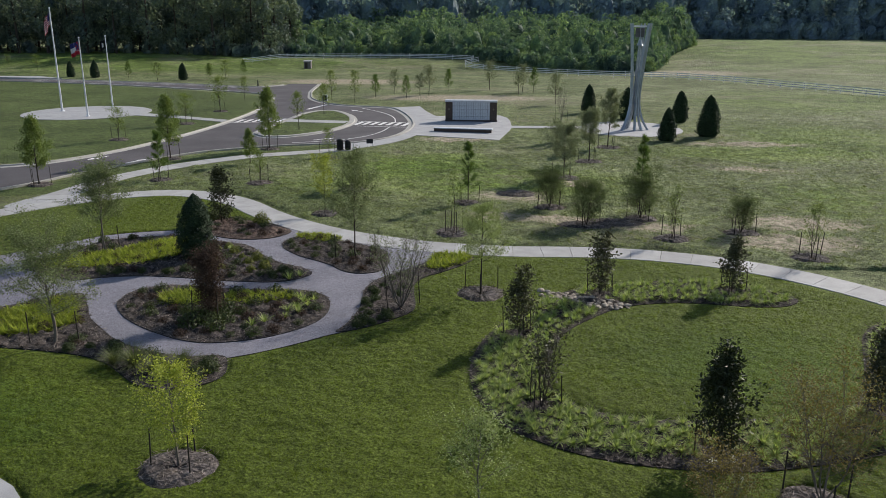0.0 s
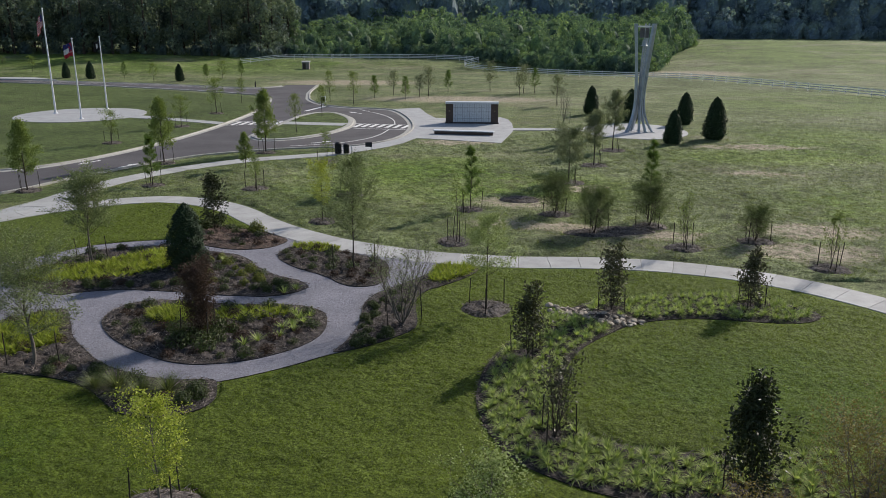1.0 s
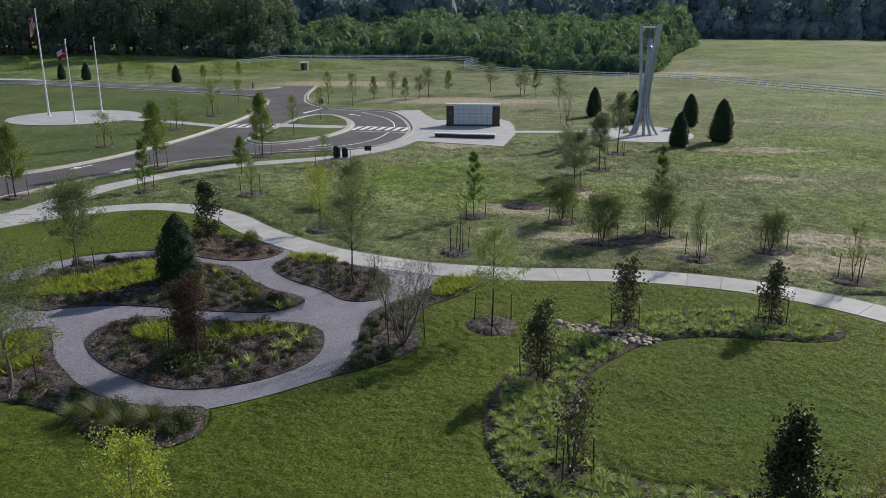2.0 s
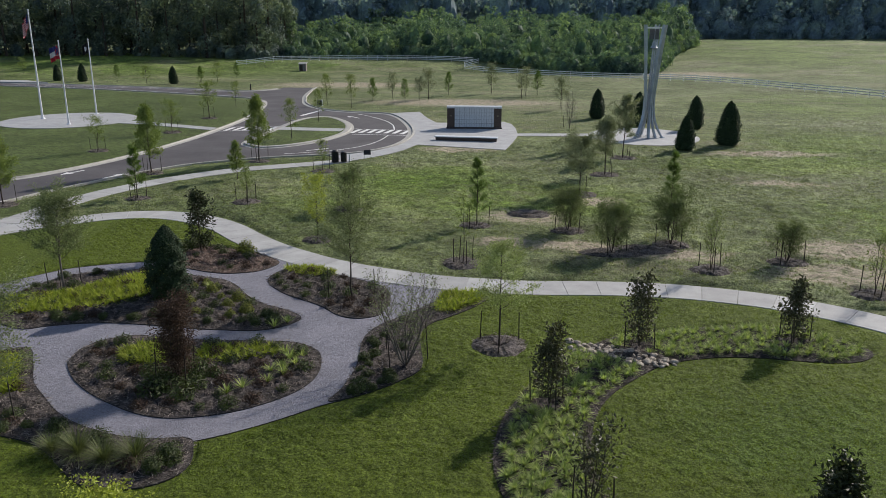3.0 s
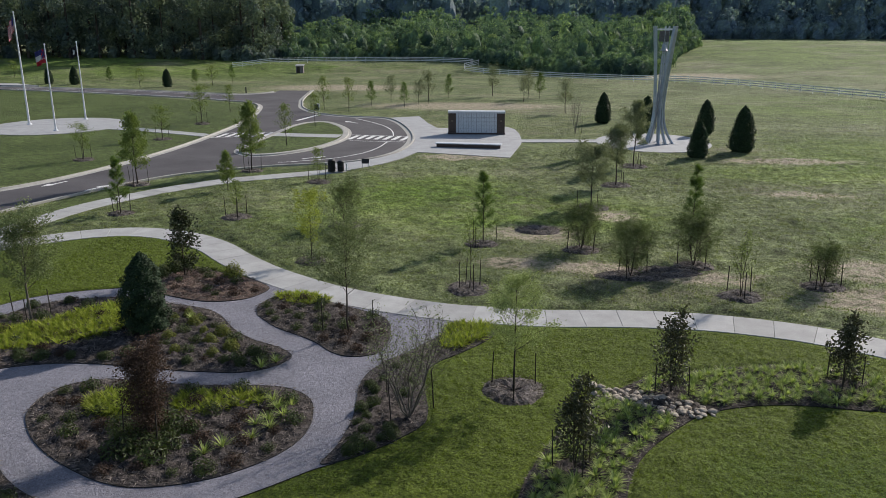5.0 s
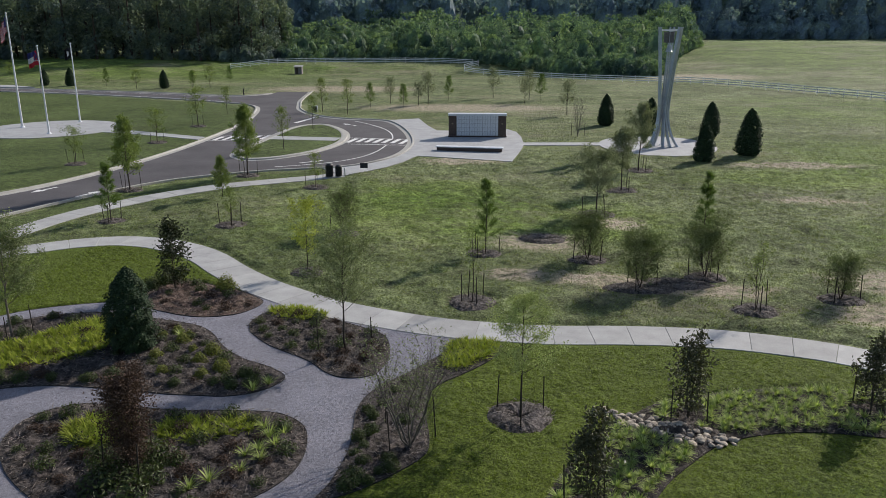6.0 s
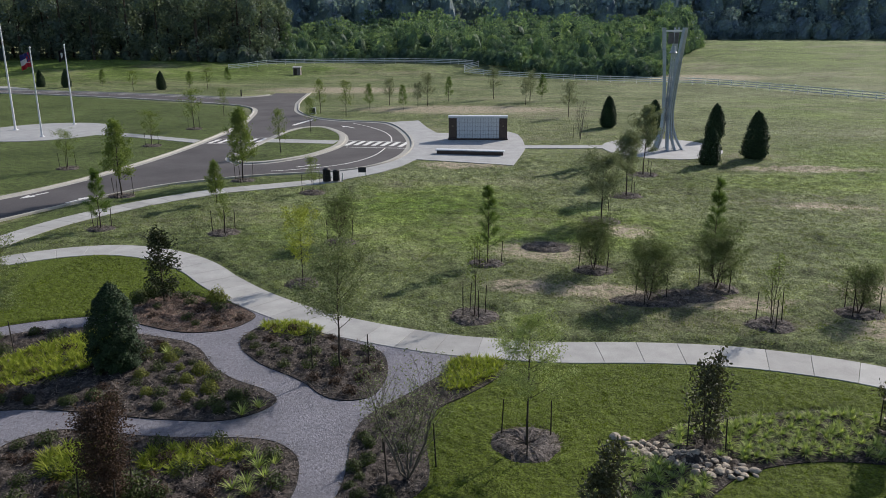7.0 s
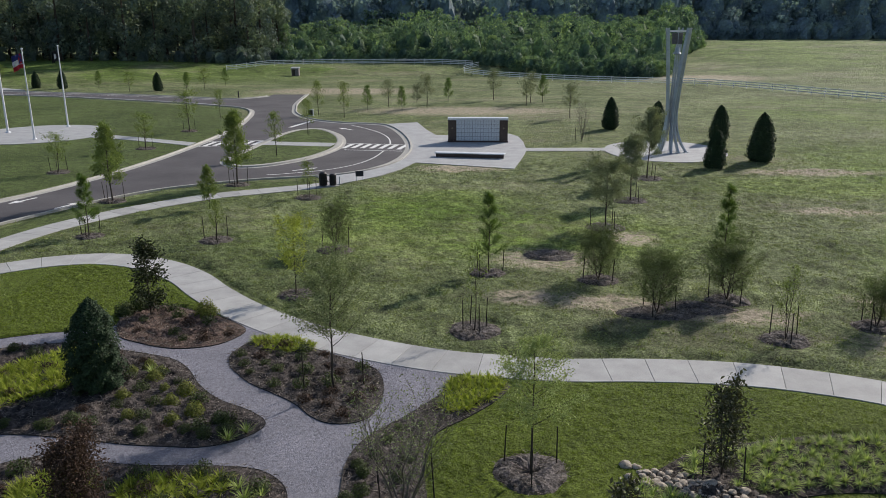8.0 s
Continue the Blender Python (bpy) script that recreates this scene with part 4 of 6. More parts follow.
single("young_tree", -6.95, 17.6, "young tree with yellow-green leaves, staked in a mulch ring", "tree",
       grow(11, 3.15, 0.035, 0.26, 28, 0.86, 26, 7, 4600, (0.07, 0.046), "oval", 0.09, bend=0.10), "bark", "leaf_yellow")
ring(-6.95, 17.5, 1.05, 0.95, 3)
stakes(-6.95, 17.6, 0.72, 3, 3.4)
single("young_tree", 1.15, 16.2, "young tree with pale silvery green leaves, on the lawn", "tree",
       grow(12, 3.0, 0.03, 0.2, 24, 1.0, 38, 7, 2300, (0.07, 0.045), "oval", 0.10, bend=0.06), "bark", "leaf_pale")
single("young_tree", 0.9, 32.1, "slender young tree with fine pale green leaves, staked", "tree",
       grow(13, 4.15, 0.04, 0.36, 24, 0.95, 22, 8, 6500, (0.075, 0.036), "oval", 0.10, bend=0.03, up=0.15), "bark_dark", "leaf_pale")
ring(0.9, 32.2, 1.03, 1.05, 4)
stakes(0.9, 32.2, 0.85, 3, 0.5)
single("young_tree", -5.5, 37.0, "tall young tree with a thin grey-green crown", "tree",
       grow(14, 5.4, 0.045, 0.38, 30, 1.4, 42, 9, 9000, (0.09, 0.045), "vase", 0.10, bend=0.03), "bark_dark", "leaf_olive", base=0.05)
stakes(-5.5, 37.0, 1.0, 2, 0.2, 1.1)
single("young_tree", -18.8, 37.5, "young tree with a thin olive crown, in the gravel garden", "tree",
       grow(15, 4.9, 0.06, 0.34, 28, 1.5, 45, 9, 12000, (0.095, 0.05), "vase", 0.12, bend=0.06), "bark", "leaf_olive", base=0.05)
stakes(-18.8, 37.5, 0.8, 3, 0.9)
single("young_tree", -14.7, 25.3, "young tree with a broad thin grey-green crown", "tree",
       grow(16, 5.0, 0.07, 0.32, 30, 1.95, 42, 8, 16000, (0.085, 0.042), "vase", 0.14, bend=0.07), "bark", "leaf_olive", base=0.05)
stakes(-14.7, 25.3, 0.9, 2, 0.1, 1.1)
single("holly_tree", -13.5, 36.6, "dense dark green pyramidal holly tree", "tree", dense(21, 3.2, 1.66, 17000, (0.10, 0.062), 3.4, lump=0.22), "bark_dark", "leaf_holly", base=0.05)
single("magnolia_tree", -14.7, 43.7, "young dark-leaved magnolia in a mulch bed", "tree",
       grow(22, 3.3, 0.035, 0.05, 26, 0.68, 40, 5, 2600, (0.15, 0.075), "oval", 0.12), "bark_dark", "leaf_dark", base=0.05)
single("dying_tree", -9.9, 28.4, "dense upright young tree with dead brown leaves", "tree",
       grow(23, 3.3, 0.03, 0.04, 26, 0.78, 55, 7, 10500, (0.075, 0.042), "oval", 0.13, stems=5, flare=0.11, bend=0.05), "bark_dark", "leaf_brown", base=0.05)
stakes(-9.9, 28.4, 0.75, 3, 1.2)
single("bare_shrub", -2.4, 30.1, "tall bare-limbed shrub with sparse leaves", "shrub",
       grow(24, 3.8, 0.05, 0.25, 13, 0.95, 46, 8, 1900, (0.085, 0.035), "vase", 0.13, stems=7, flare=0.34, bend=0.12), "bark", "leaf_olive", base=0.05)
stakes(-2.6, 30.6, 0.95, 3, 0.2, 1.15)

MAGNOLIAS = ((2.45, 27.4, 2.75, 0.66, 25), (6.1, 32.3, 2.8, 0.62, 26), (12.0, 33.1, 2.5, 0.62, 27), (7.65, 18.9, 3.2, 1.0, 28), (13.4, 22.0, 2.7, 0.75, 29), (3.0, 21.6, 2.7, 0.7, 30))
for x, y, h, sp, seed in MAGNOLIAS:
    thin = seed == 30
    single("magnolia_shrub", x, y, "thin sparse-leaved magnolia among strap-leaved plants" if thin else "young magnolia with dark glossy leaves in a crescent bed", "shrub",
           grow(seed, h, 0.03, 0.06, 22, sp * 1.0, 38, 5, 520 if thin else (3600 if seed in (28, 29) else 1500), (0.14, 0.068), "cone", 0.11, stems=2 if not thin else 4, flare=0.07 if not thin else 0.14),
           "bark_dark", "leaf_magnolia" if seed != 28 else "leaf_dark", base=0.05)
    stakes(x, y, 0.62, 3, seed * 0.7, 0.95)
single("crape_myrtle", 9.7, 17.0, "multi-stemmed crape myrtle with yellowing olive leaves", "shrub",
       grow(31, 4.3, 0.035, 0.25, 16, 1.05, 45, 7, 6500, (0.06, 0.035), "vase", 0.16, stems=5, flare=0.22, bend=0.06), "bark", "leaf_rust")
ring(9.6, 16.9, 0.95, 0.9, 8)
stakes(9.6, 16.9, 0.9, 3, 0.4)
blossomed = single("crape_myrtle", 6.9, 15.9, "yellowing crape myrtle with a few white blossoms", "shrub",
       grow(32, 2.35, 0.03, 0.2, 14, 0.8, 45, 6, 4000, (0.06, 0.035), "vase", 0.15, stems=4, flare=0.2), "bark", "leaf_rust")
rng_bl = np.random.default_rng(3)
for i in range(4):
    c = np.array([rng_bl.uniform(-0.5, 0.5), rng_bl.uniform(-0.5, 0.5), rng_bl.uniform(1.3, 2.1)]) + rng_bl.normal(size=(26, 3)) * 0.035
    part("blossom", mesh("blossom", *blades(rng_bl, c, unit(rng_bl, 26), 0.04, 0.03)), M["blossom"], blossomed, "white blossom cluster")
single("crape_myrtle", 12.3, 17.6, "multi-stemmed crape myrtle with dull leaves", "shrub",
       grow(33, 3.6, 0.03, 0.22, 14, 0.9, 45, 6, 3600, (0.06, 0.035), "vase", 0.15, stems=5, flare=0.2), "bark", "leaf_olive")
ring(12.9, 18.0, 0.9, 0.9, 9)

# ---- trees of the meadow ----
for x, y, h, sp, seed in ((5.0, 49.4, 3.0, 1.0, 41), (6.9, 45.0, 3.0, 0.85, 42), (10.35, 46.8, 3.5, 0.98, 43), (15.5, 43.8, 2.35, 0.62, 44), (-8.7, 54.0, 3.2, 0.85, 45)):
    single("cypress_bush", x, y, "bushy feathery olive-green young conifer, staked in mulch", "shrub",
           grow(seed, h, 0.035, 0.14, 26, sp * 1.15, 34, 7, 12000 if seed not in (44, 45) else 6000, (0.10, 0.03), "oval", 0.10, stems=3, flare=0.16, up=0.45), "bark_dark", "needle_olive")
    ring(x, y - 0.1, 1.0 if seed != 42 else 1.7, 0.8, seed)
    stakes(x, y, 0.8, 3, seed * 0.9)
ring(8.5, 45.6, 1.9, 0.85, 71, "broad dark mulch strip between two young conifers")
ring(2.95, 53.4, 1.35, 1.0, 72, "bare dark mulch patch in the meadow")
single("pine_sapling", -0.3, 50.3, "young pine with bright green needle tufts", "tree", pine(51, 3.8, 1.5, 7, 30, 0.27), "bark_dark", "needle")
ring(-0.4, 50.2, 0.95, 0.75, 51)
stakes(-0.4, 50.2, 0.8, 3, 0.1)
single("pine_sapling", 10.6, 48.6, "young pine behind a feathery bush", "tree", pine(52, 4.5, 1.5, 8, 30, 0.27), "bark_dark", "needle")
stakes(10.6, 48.6, 0.7, 2, 1.4)
single("pine_sapling", -23.7, 56.2, "young pine with yellow-green needles beside the footpath", "tree", pine(53, 3.4, 1.7, 7, 34, 0.28), "bark_dark", "needle")
ring(-23.7, 56.2, 0.85, 0.7, 53)
stakes(-23.7, 56.2, 0.6, 3, 0.7)
single("young_tree", -0.85, 42.6, "thin staked whip with a few light leaves", "tree", grow(54, 3.6, 0.022, 0.35, 14, 0.5, 45, 4, 420, (0.08, 0.045), "oval", 0.07), "bark_dark", "leaf_fresh")
ring(-0.85, 42.6, 1.05, 1.05, 54)
stakes(-0.85, 42.6, 0.5, 4, 0.4, 1.1)
for x, y, h, seed in ((11.3, 42.2, 3.1, 55), (17.6, 38.9, 3.0, 56)):
    single("young_tree", x, y, "thin young tree with sparse light leaves, staked", "tree", grow(seed, h, 0.028, 0.22, 18, 0.62, 50, 5, 800, (0.08, 0.045), "oval", 0.08, stems=2, flare=0.06), "bark_dark", "leaf_fresh")
    ring(x, y, 0.95, 0.85, seed)
    stakes(x, y, 0.6, 3, 0.5, 1.1)
single("young_tree", -9.1, 46.5, "young tree with bright yellow-green leaves near the path", "tree", grow(57, 3.9, 0.03, 0.25, 22, 0.85, 42, 6, 3000, (0.085, 0.05), "oval", 0.09), "bark_dark", "leaf_yellow")
ring(-9.1, 46.5, 0.8, 0.8, 57)
for x, y, h, sp, seed in ((6.75, 59.5, 4.5, 1.25, 58), (9.5, 67.1, 4.6, 0.9, 59), (12.2, 75.3, 5.6, 1.0, 60)):
    single("young_tree", x, y, "young tree with an airy grey-green crown in the meadow", "tree", grow(seed, h, 0.055, 0.34, 28, sp * 1.05, 34, 8, 8500, (0.115, 0.055), "oval", 0.12, up=0.2), "bark_dark", "leaf_grey")
    ring(x, y, 1.15, 1.1, seed)
    stakes(x, y, 0.9, 3, 1.0)

# ---- street trees, repeated further off ----
LEAFY = "leafy young street tree with a full green crown"
leafy_a = single("street_tree", -26.7, 65.5, LEAFY, "tree", grow(61, 5.4, 0.06, 0.22, 34, 1.2, 20, 8, 6500, (0.12, 0.075), "cone", 0.13, up=0.15), "bark_dark", "leaf_fresh", group="street trees along the drive")
for x, y, s, turn in ((-31.7, 53.7, 0.92, 70), (-19.7, 71.6, 1.04, 160), (-19.0, 63.3, 0.55, 220)):
    copy_thing(leafy_a, at(x, y, turn, s))
for x, y in ((-26.7, 65.5), (-31.7, 53.7), (-19.7, 71.6)):
    ring(x, y, 0.95, 0.8, int(abs(x)))
    stakes(x, y, 0.8, 3, 0.6, 1.1)
THIN = "slender young tree with a light sparse crown"
thin_a = single("young_tree", -20.1, 84.8, THIN, "tree", grow(62, 4.2, 0.04, 0.3, 22, 0.8, 36, 6, 1500, (0.11, 0.055), "oval", 0.12), "bark_dark", "leaf_fresh", group="young trees of the grounds", base=0.13)
thin_b = single("young_tree", -36.4, 76.2, THIN, "tree", grow(63, 3.5, 0.04, 0.28, 22, 0.9, 32, 6, 1500, (0.11, 0.055), "oval", 0.12), "bark_dark", "leaf_fresh", group="young trees of the grounds")
thin_c = single("young_tree", -9.6, 130.4, "young tree with a broad airy crown in dry grass", "tree", grow(64, 5.4, 0.06, 0.3, 26, 1.4, 40, 6, 2800, (0.15, 0.07), "vase", 0.16), "bark_dark", "leaf_grey", group="young trees of the grounds")
for src, x, y, s, turn in ((thin_a, -20.4, 99.2, 0.95, 50), (thin_a, -13.2, 67.2, 0.66, 90), (thin_a, -15.9, 55.6, 0.6, 140), (thin_b, -34.5, 89.2, 1.08, 30), (thin_b, -35.0, 102.4, 1.4, 200), (thin_a, -36.0, 116.2, 0.9, 250),
                           (thin_b, -66.5, 156.5, 1.1, 80), (thin_b, -101, 173, 1.05, 10), (thin_b, -112, 180, 0.75, 60), (thin_a, -23.5, 119.4, 1.12, 10), (thin_a, -19.4, 116.1, 1.16, 75), (thin_c, -15.4, 130.8, 0.84, 40),
                           (thin_c, -10.9, 128.8, 0.72, 130), (thin_c, 0.3, 141.5, 1.02, 210), (thin_c, 5.1, 132.2, 0.82, 300), (thin_c, 6.0, 137.4, 0.98, 20), (thin_c, 10.1, 116.6, 0.95, 170), (thin_b, -54, 161, 1.2, 100), (thin_b, -58, 163, 0.9, 190)):
    z = terrain(x, y) + (0.13 if (x, y) == (-20.4, 99.2) else 0)
    copy_thing(src, at(x, y, turn, s, z))
for x, y in ((-36.4, 76.2), (-34.5, 89.2), (-35.0, 102.4), (-15.9, 55.6), (-13.2, 67.2)):
    ring(x, y, 0.95, 0.9, int(abs(x * 3)))
    stakes(x, y, 0.75, 3, 0.9, 1.1)
pine_far = single("pine_sapling", -53.5, 171.5, "small far pine sapling on the mound", "tree", pine(65, 3.0, 1.9, 6, 20, 0.4), "bark_dark", "needle", group="far pine saplings")
for x, y, s in ((-57.5, 161, 0.95), (-75, 162, 1.0), (-17.7, 125.5, 1.02), (-12.6, 124.0, 1.02), (-6.8, 137.2, 1.1), (7.9, 137.7, 1.2)):
    copy_thing(pine_far, at(x, y, x * 20, s))
bare_far = single("bare_sapling", 9.4, 96.2, "small bare-branched sapling beside the path", "tree", grow(66, 4.4, 0.035, 0.2, 16, 1.2, 50, 6, 90, (0.08, 0.04), "vase", 0.1, stems=4, flare=0.15), "bark", "leaf_brown")
stakes(9.4, 96.2, 0.8, 3, 0.4, 1.1)
HOLLY = "dense dark green conical holly in the grass"
holly_far = single("holly_tree", 18.7, 79.9, HOLLY, "tree", dense(67, 3.3, 1.62, 6500, (0.17, 0.11), 2.6, lump=0.16), "bark_dark", "leaf_holly", group="cone hollies")
for x, y, s in ((13.7, 105.8, 1.08), (23.5, 96.2, 1.1), (23.7, 83.7, 1.27), (17.6, 98.8, 1.15), (-62, 158.5, 1.0), (-82.4, 162.5, 1.05), (-88.2, 163.5, 0.95)):
    copy_thing(holly_far, at(x, y, x * 31, s))

# ---- low planting ----
strap = [mesh("leaves", *tuft(70 + i, 96, 0.40, 0.036, 1.3, 1.25)) for i in range(3)]
for me in strap:
    me.materials.append(M["strap"])
rng_bed = np.random.default_rng(5)


def scatter_in(poly, box_, gap, rng, keep=None, tries=6000, most=400):
    out = []
    x0, y0, x1, y1 = box_
    for _ in range(tries):
        p = (rng.uniform(x0, x1), rng.uniform(y0, y1))
        if inside(p, poly) and (keep is None or keep(*p)) and all((p[0] - q[0]) ** 2 + (p[1] - q[1]) ** 2 > gap * gap for q in out):
            out.append(p)
            if len(out) >= most:
                break
    return out


def away(spots, r):
    return lambda x, y: all((x - a) ** 2 + (y - b) ** 2 > r * r for a, b in spots)


def inset(line, d):
    """The outline drawn in by d."""
    ns = normals2(line, True)
    probe = line[0] + ns[0] * 0.05
    way = 1 if inside((probe.x, probe.y), line) else -1
    return [p + n * d * way for p, n in zip(line, ns)]


crescent = LINES["crescent"]
shrunk = inset(crescent, 0.28)
bare_spots = [(x, y) for x, y, *_ in MAGNOLIAS]
rocks_at = lambda x, y: not (4.0 < x < 7.4 and abs(y - (31.9 - 0.55 * (x - 4.6))) < 0.75)
outer_rim = lambda x, y: not (y < 19.0 and x < 8.6) and not (x < 0.98 and 22 < y < 27)
free = away(bare_spots, 0.6)
spots = scatter_in(shrunk, (0, 18, 18, 35), 0.3, rng_bed, lambda x, y: free(x, y) and rocks_at(x, y) and outer_rim(x, y), 30000, 600)
spots.sort(key=lambda p: p[1])
rest = []
for i, (x, y) in enumerate(spots):
    m = at(x, y, rng_bed.uniform(0, 360), rng_bed.uniform(0.7, 1.08), 0.05)
    if i < 300:
        ob = new("lilyturf", strap[i % 3])
        ob.matrix_basis = m
        tagged(ob, "arching clump of strap-leaved lilyturf in mulch", "ground cover", "lilyturf of the crescent bed")
    else:
        v, f = tuft(70 + i % 3, 72, 0.38, 0.036, 1.35, 1.2)
        rest.append((v * m.to_scale()[0] + np.array([x, y, 0.05]), f))
if rest:
    tagged(part("lilyturf_drift", mesh("lilyturf_drift", *join(rest)), M["strap"]), "dense drift of strap-leaved lilyturf", "ground cover", kind="stuff")


def drift(outline, gap, label, seed, size=1.0, tint="strap_lime"):
    """A close drift of strap-leaved plants, too dense to tell one from the next."""
    rng = np.random.default_rng(seed)
    xs, ys = [p[0] for p in outline], [p[1] for p in outline]
    pieces = []
    for i, (x, y) in enumerate(scatter_in(outline, (min(xs), min(ys), max(xs), max(ys)), gap * 0.85, rng, None, 9000, 520)):
        v, f = tuft(seed * 9 + i, 40, 0.40 * size * rng.uniform(0.7, 1.1), 0.042, 1.15, 1.15)
        pieces.append((v + np.array([x, y, 0.05]), f))
    ob = part("daylily_drift", mesh("daylily_drift", *join(pieces)), M[tint])
    return tagged(ob, label, "ground cover", kind="stuff")


drift(curve([(-20.6, 34.4), (-19.0, 34.2), (-17.2, 34.6), (-15.6, 35.6), (-14.5, 37.0), (-14.4, 39.2), (-15.8, 39.9), (-17.2, 38.4), (-18.4, 36.9), (-20.4, 36.0)], True, 5), 0.23, "bright lime green drift of strap-leaved daylilies", 81)
drift(curve([(-20.0, 27.4), (-18.4, 28.4), (-16.6, 29.9), (-15.6, 28.4), (-14.9, 27.2), (-16.2, 26.2), (-18.6, 26.0)], True, 5), 0.24, "lime green drift of strap-leaved daylilies beside gravel", 82, 1.1)
drift(curve([(-12.6, 30.9), (-11.6, 31.2), (-10.9, 30.6), (-11.0, 29.7), (-12.0, 29.6), (-12.7, 30.2)], True, 5), 0.22, "yellow-green clump of daylilies in an oval bed", 83, 1.25)
drift(curve([(-9.8, 31.2), (-8.8, 31.3), (-7.6, 31.4), (-7.1, 30.9), (-8.2, 30.3), (-9.4, 30.0), (-10.0, 30.5)], True, 5), 0.26, "lime green daylilies behind a brown tree", 84, 0.95)
drift(curve([(-9.4, 40.9), (-8.9, 41.4), (-7.7, 41.1), (-6.9, 40.4), (-7.6, 40.0), (-8.8, 40.2)], True, 5), 0.26, "lime green daylilies beside the concrete path", 85, 0.9)
drift(curve([(-1.6, 37.2), (-1.35, 38.0), (-0.4, 38.0), (0.25, 37.6), (-0.15, 36.7), (-0.9, 35.7), (-1.7, 35.6)], True, 5), 0.26, "lime green daylilies between path and lawn", 86, 1.0)

low_a, low_b = mound(91, 0.3, 0.4, 1100, (0.06, 0.035)), mound(92, 0.34, 0.36, 1100, (0.06, 0.035))
LOW = "small rounded dark green shrub in mulch"
shrub_a = tree("low_shrub", at(-12.2, 24.9, 0, 1.0, 0.05), LOW, "shrub", *low_a, "bark_dark", "shrub", "low shrubs of the beds", "wood", "foliage")
shrub_b = tree("low_shrub", at(-3.7, 28.3, 0, 1.0, 0.05), LOW, "shrub", *low_b, "bark_dark", "shrub", "low shrubs of the beds", "wood", "foliage")
LOW_SPOTS = [(-13.2, 25.0), (-14.0, 25.6), (-13.9, 24.8), (-11.6, 24.3), (-3.9, 27.9), (-3.6, 29.2), (-3.7, 30.0), (-3.6, 30.9), (-3.7, 31.8), (-3.5, 32.7), (-3.1, 28.7), (-2.9, 29.3), (-3.2, 33.6), (-3.9, 29.6), (-3.95, 30.5), (-3.9, 32.2), (-3.3, 28.2), (-2.8, 28.9), (-2.7, 31.6), (-2.6, 32.6), (-3.0, 34.4),
             (-8.2, 33.9), (-8.8, 33.6), (-9.5, 33.9), (-8.6, 34.5), (-10.1, 34.4), (-10.8, 33.7), (-9.6, 35.0), (-10.6, 35.6), (-11.6, 34.6), (-11.2, 36.6), (-11.9, 37.4), (-12.4, 36.0), (-12.9, 37.9), (-13.2, 34.2),
             (-13.9, 33.9), (-15.2, 33.9), (-16.3, 33.8), (-17.2, 33.9), (-12.5, 38.4), (-11.9, 38.0), (-19.6, 39.0), (-18.3, 39.6), (-20.2, 37.6)]
gold = tree("low_shrub", at(-10.4, 36.4, 0, 0.75, 0.05), "small rounded yellow-green shrub in mulch", "shrub", *mound(97, 0.3, 0.38, 1000, (0.065, 0.035)), "bark_dark", "shrub_gold", "low golden shrubs", "wood", "foliage")
gold.scale = (1, 1, 1)
copy_thing(gold, at(-12.3, 43.75, 40, 1.5, 0.05))
for i, (x, y) in enumerate(LOW_SPOTS):
    copy_thing(gold if -13.5 < x < -9 and y > 34.3 else (shrub_a, shrub_b)[i % 2], at(x, y, i * 47, (0.6 + 0.4 * ((i * 7) % 10) / 10) * (0.78 if x > -4.5 else 1.0), 0.05))
scrub = tree("low_scrub", at(-13.2, 30.4, 0, 1.0, 0.06), "low brownish half-bare scrub plant in mulch", "shrub", *mound(93, 0.24, 0.24, 240, (0.075, 0.03)), "bark_dark", "leaf_brown", "scrub plants of the beds", "wood", "foliage")
brush = tree("low_scrub", at(-9.2, 28.6, 0, 1.0, 0.06), "low dull green scrub plant in mulch", "shrub", *mound(94, 0.25, 0.28, 300, (0.075, 0.03)), "bark_dark", "shrub", "scrub plants of the beds", "wood", "foliage")
rng_scrub = np.random.default_rng(17)
k = 0
for key, gap, most in (("oval", 0.75, 46), ("middle", 0.9, 42), ("sapling", 0.75, 26), ("magnolia", 0.8, 12), ("south", 1.0, 14)):
    ln = inset(LINES[key], 0.32)
    bx = (min(p.x for p in ln), min(p.y for p in ln), max(p.x for p in ln), max(p.y for p in ln))
    for x, y in scatter_in([p for p in ln], bx, gap, rng_scrub, away([(-13.5, 36.6), (-9.9, 28.4)], 0.7), 2500, most):
        copy_thing((scrub, brush)[k % 2], at(x, y, rng_scrub.uniform(0, 360), rng_scrub.uniform(0.7, 1.35), 0.06))
        k += 1
for i in range(11):
    a_, r_ = i * 2.4, 0.45 + 0.09 * i
    copy_thing(brush, at(-9.9 + r_ * math.cos(a_), 28.4 + r_ * math.sin(a_), i * 71, 1.3 + 0.25 * (i % 4), 0.06))
plume = tree("fountain_grass", at(-10.9, 23.6, 0, 1.0, 0.05), "fountain grass mound with fine arching blades", "ornamental grass", *(tube([(0, 0, 0), (0, 0, 0.1)], [0.08, 0.05], 8), tuft(95, 420, 0.95, 0.014, 1.1, 1.0, 4)),
             "bark_dark", "plume", "fountain grasses", "crown_base", "blades")
for x, y, s in ((-10.0, 23.3, 0.9), (-9.2, 23.5, 0.95), (-11.7, 23.7, 0.8)):
    copy_thing(plume, at(x, y, x * 50, s, 0.05))
for x, y, s in ((-8.3, 23.6, 1.15), (-8.5, 23.0, 1.0), (-15.8, 43.6, 1.3), (-15.4, 44.3, 1.5)):
    copy_thing(shrub_a, at(x, y, x * 31, s, 0.05))
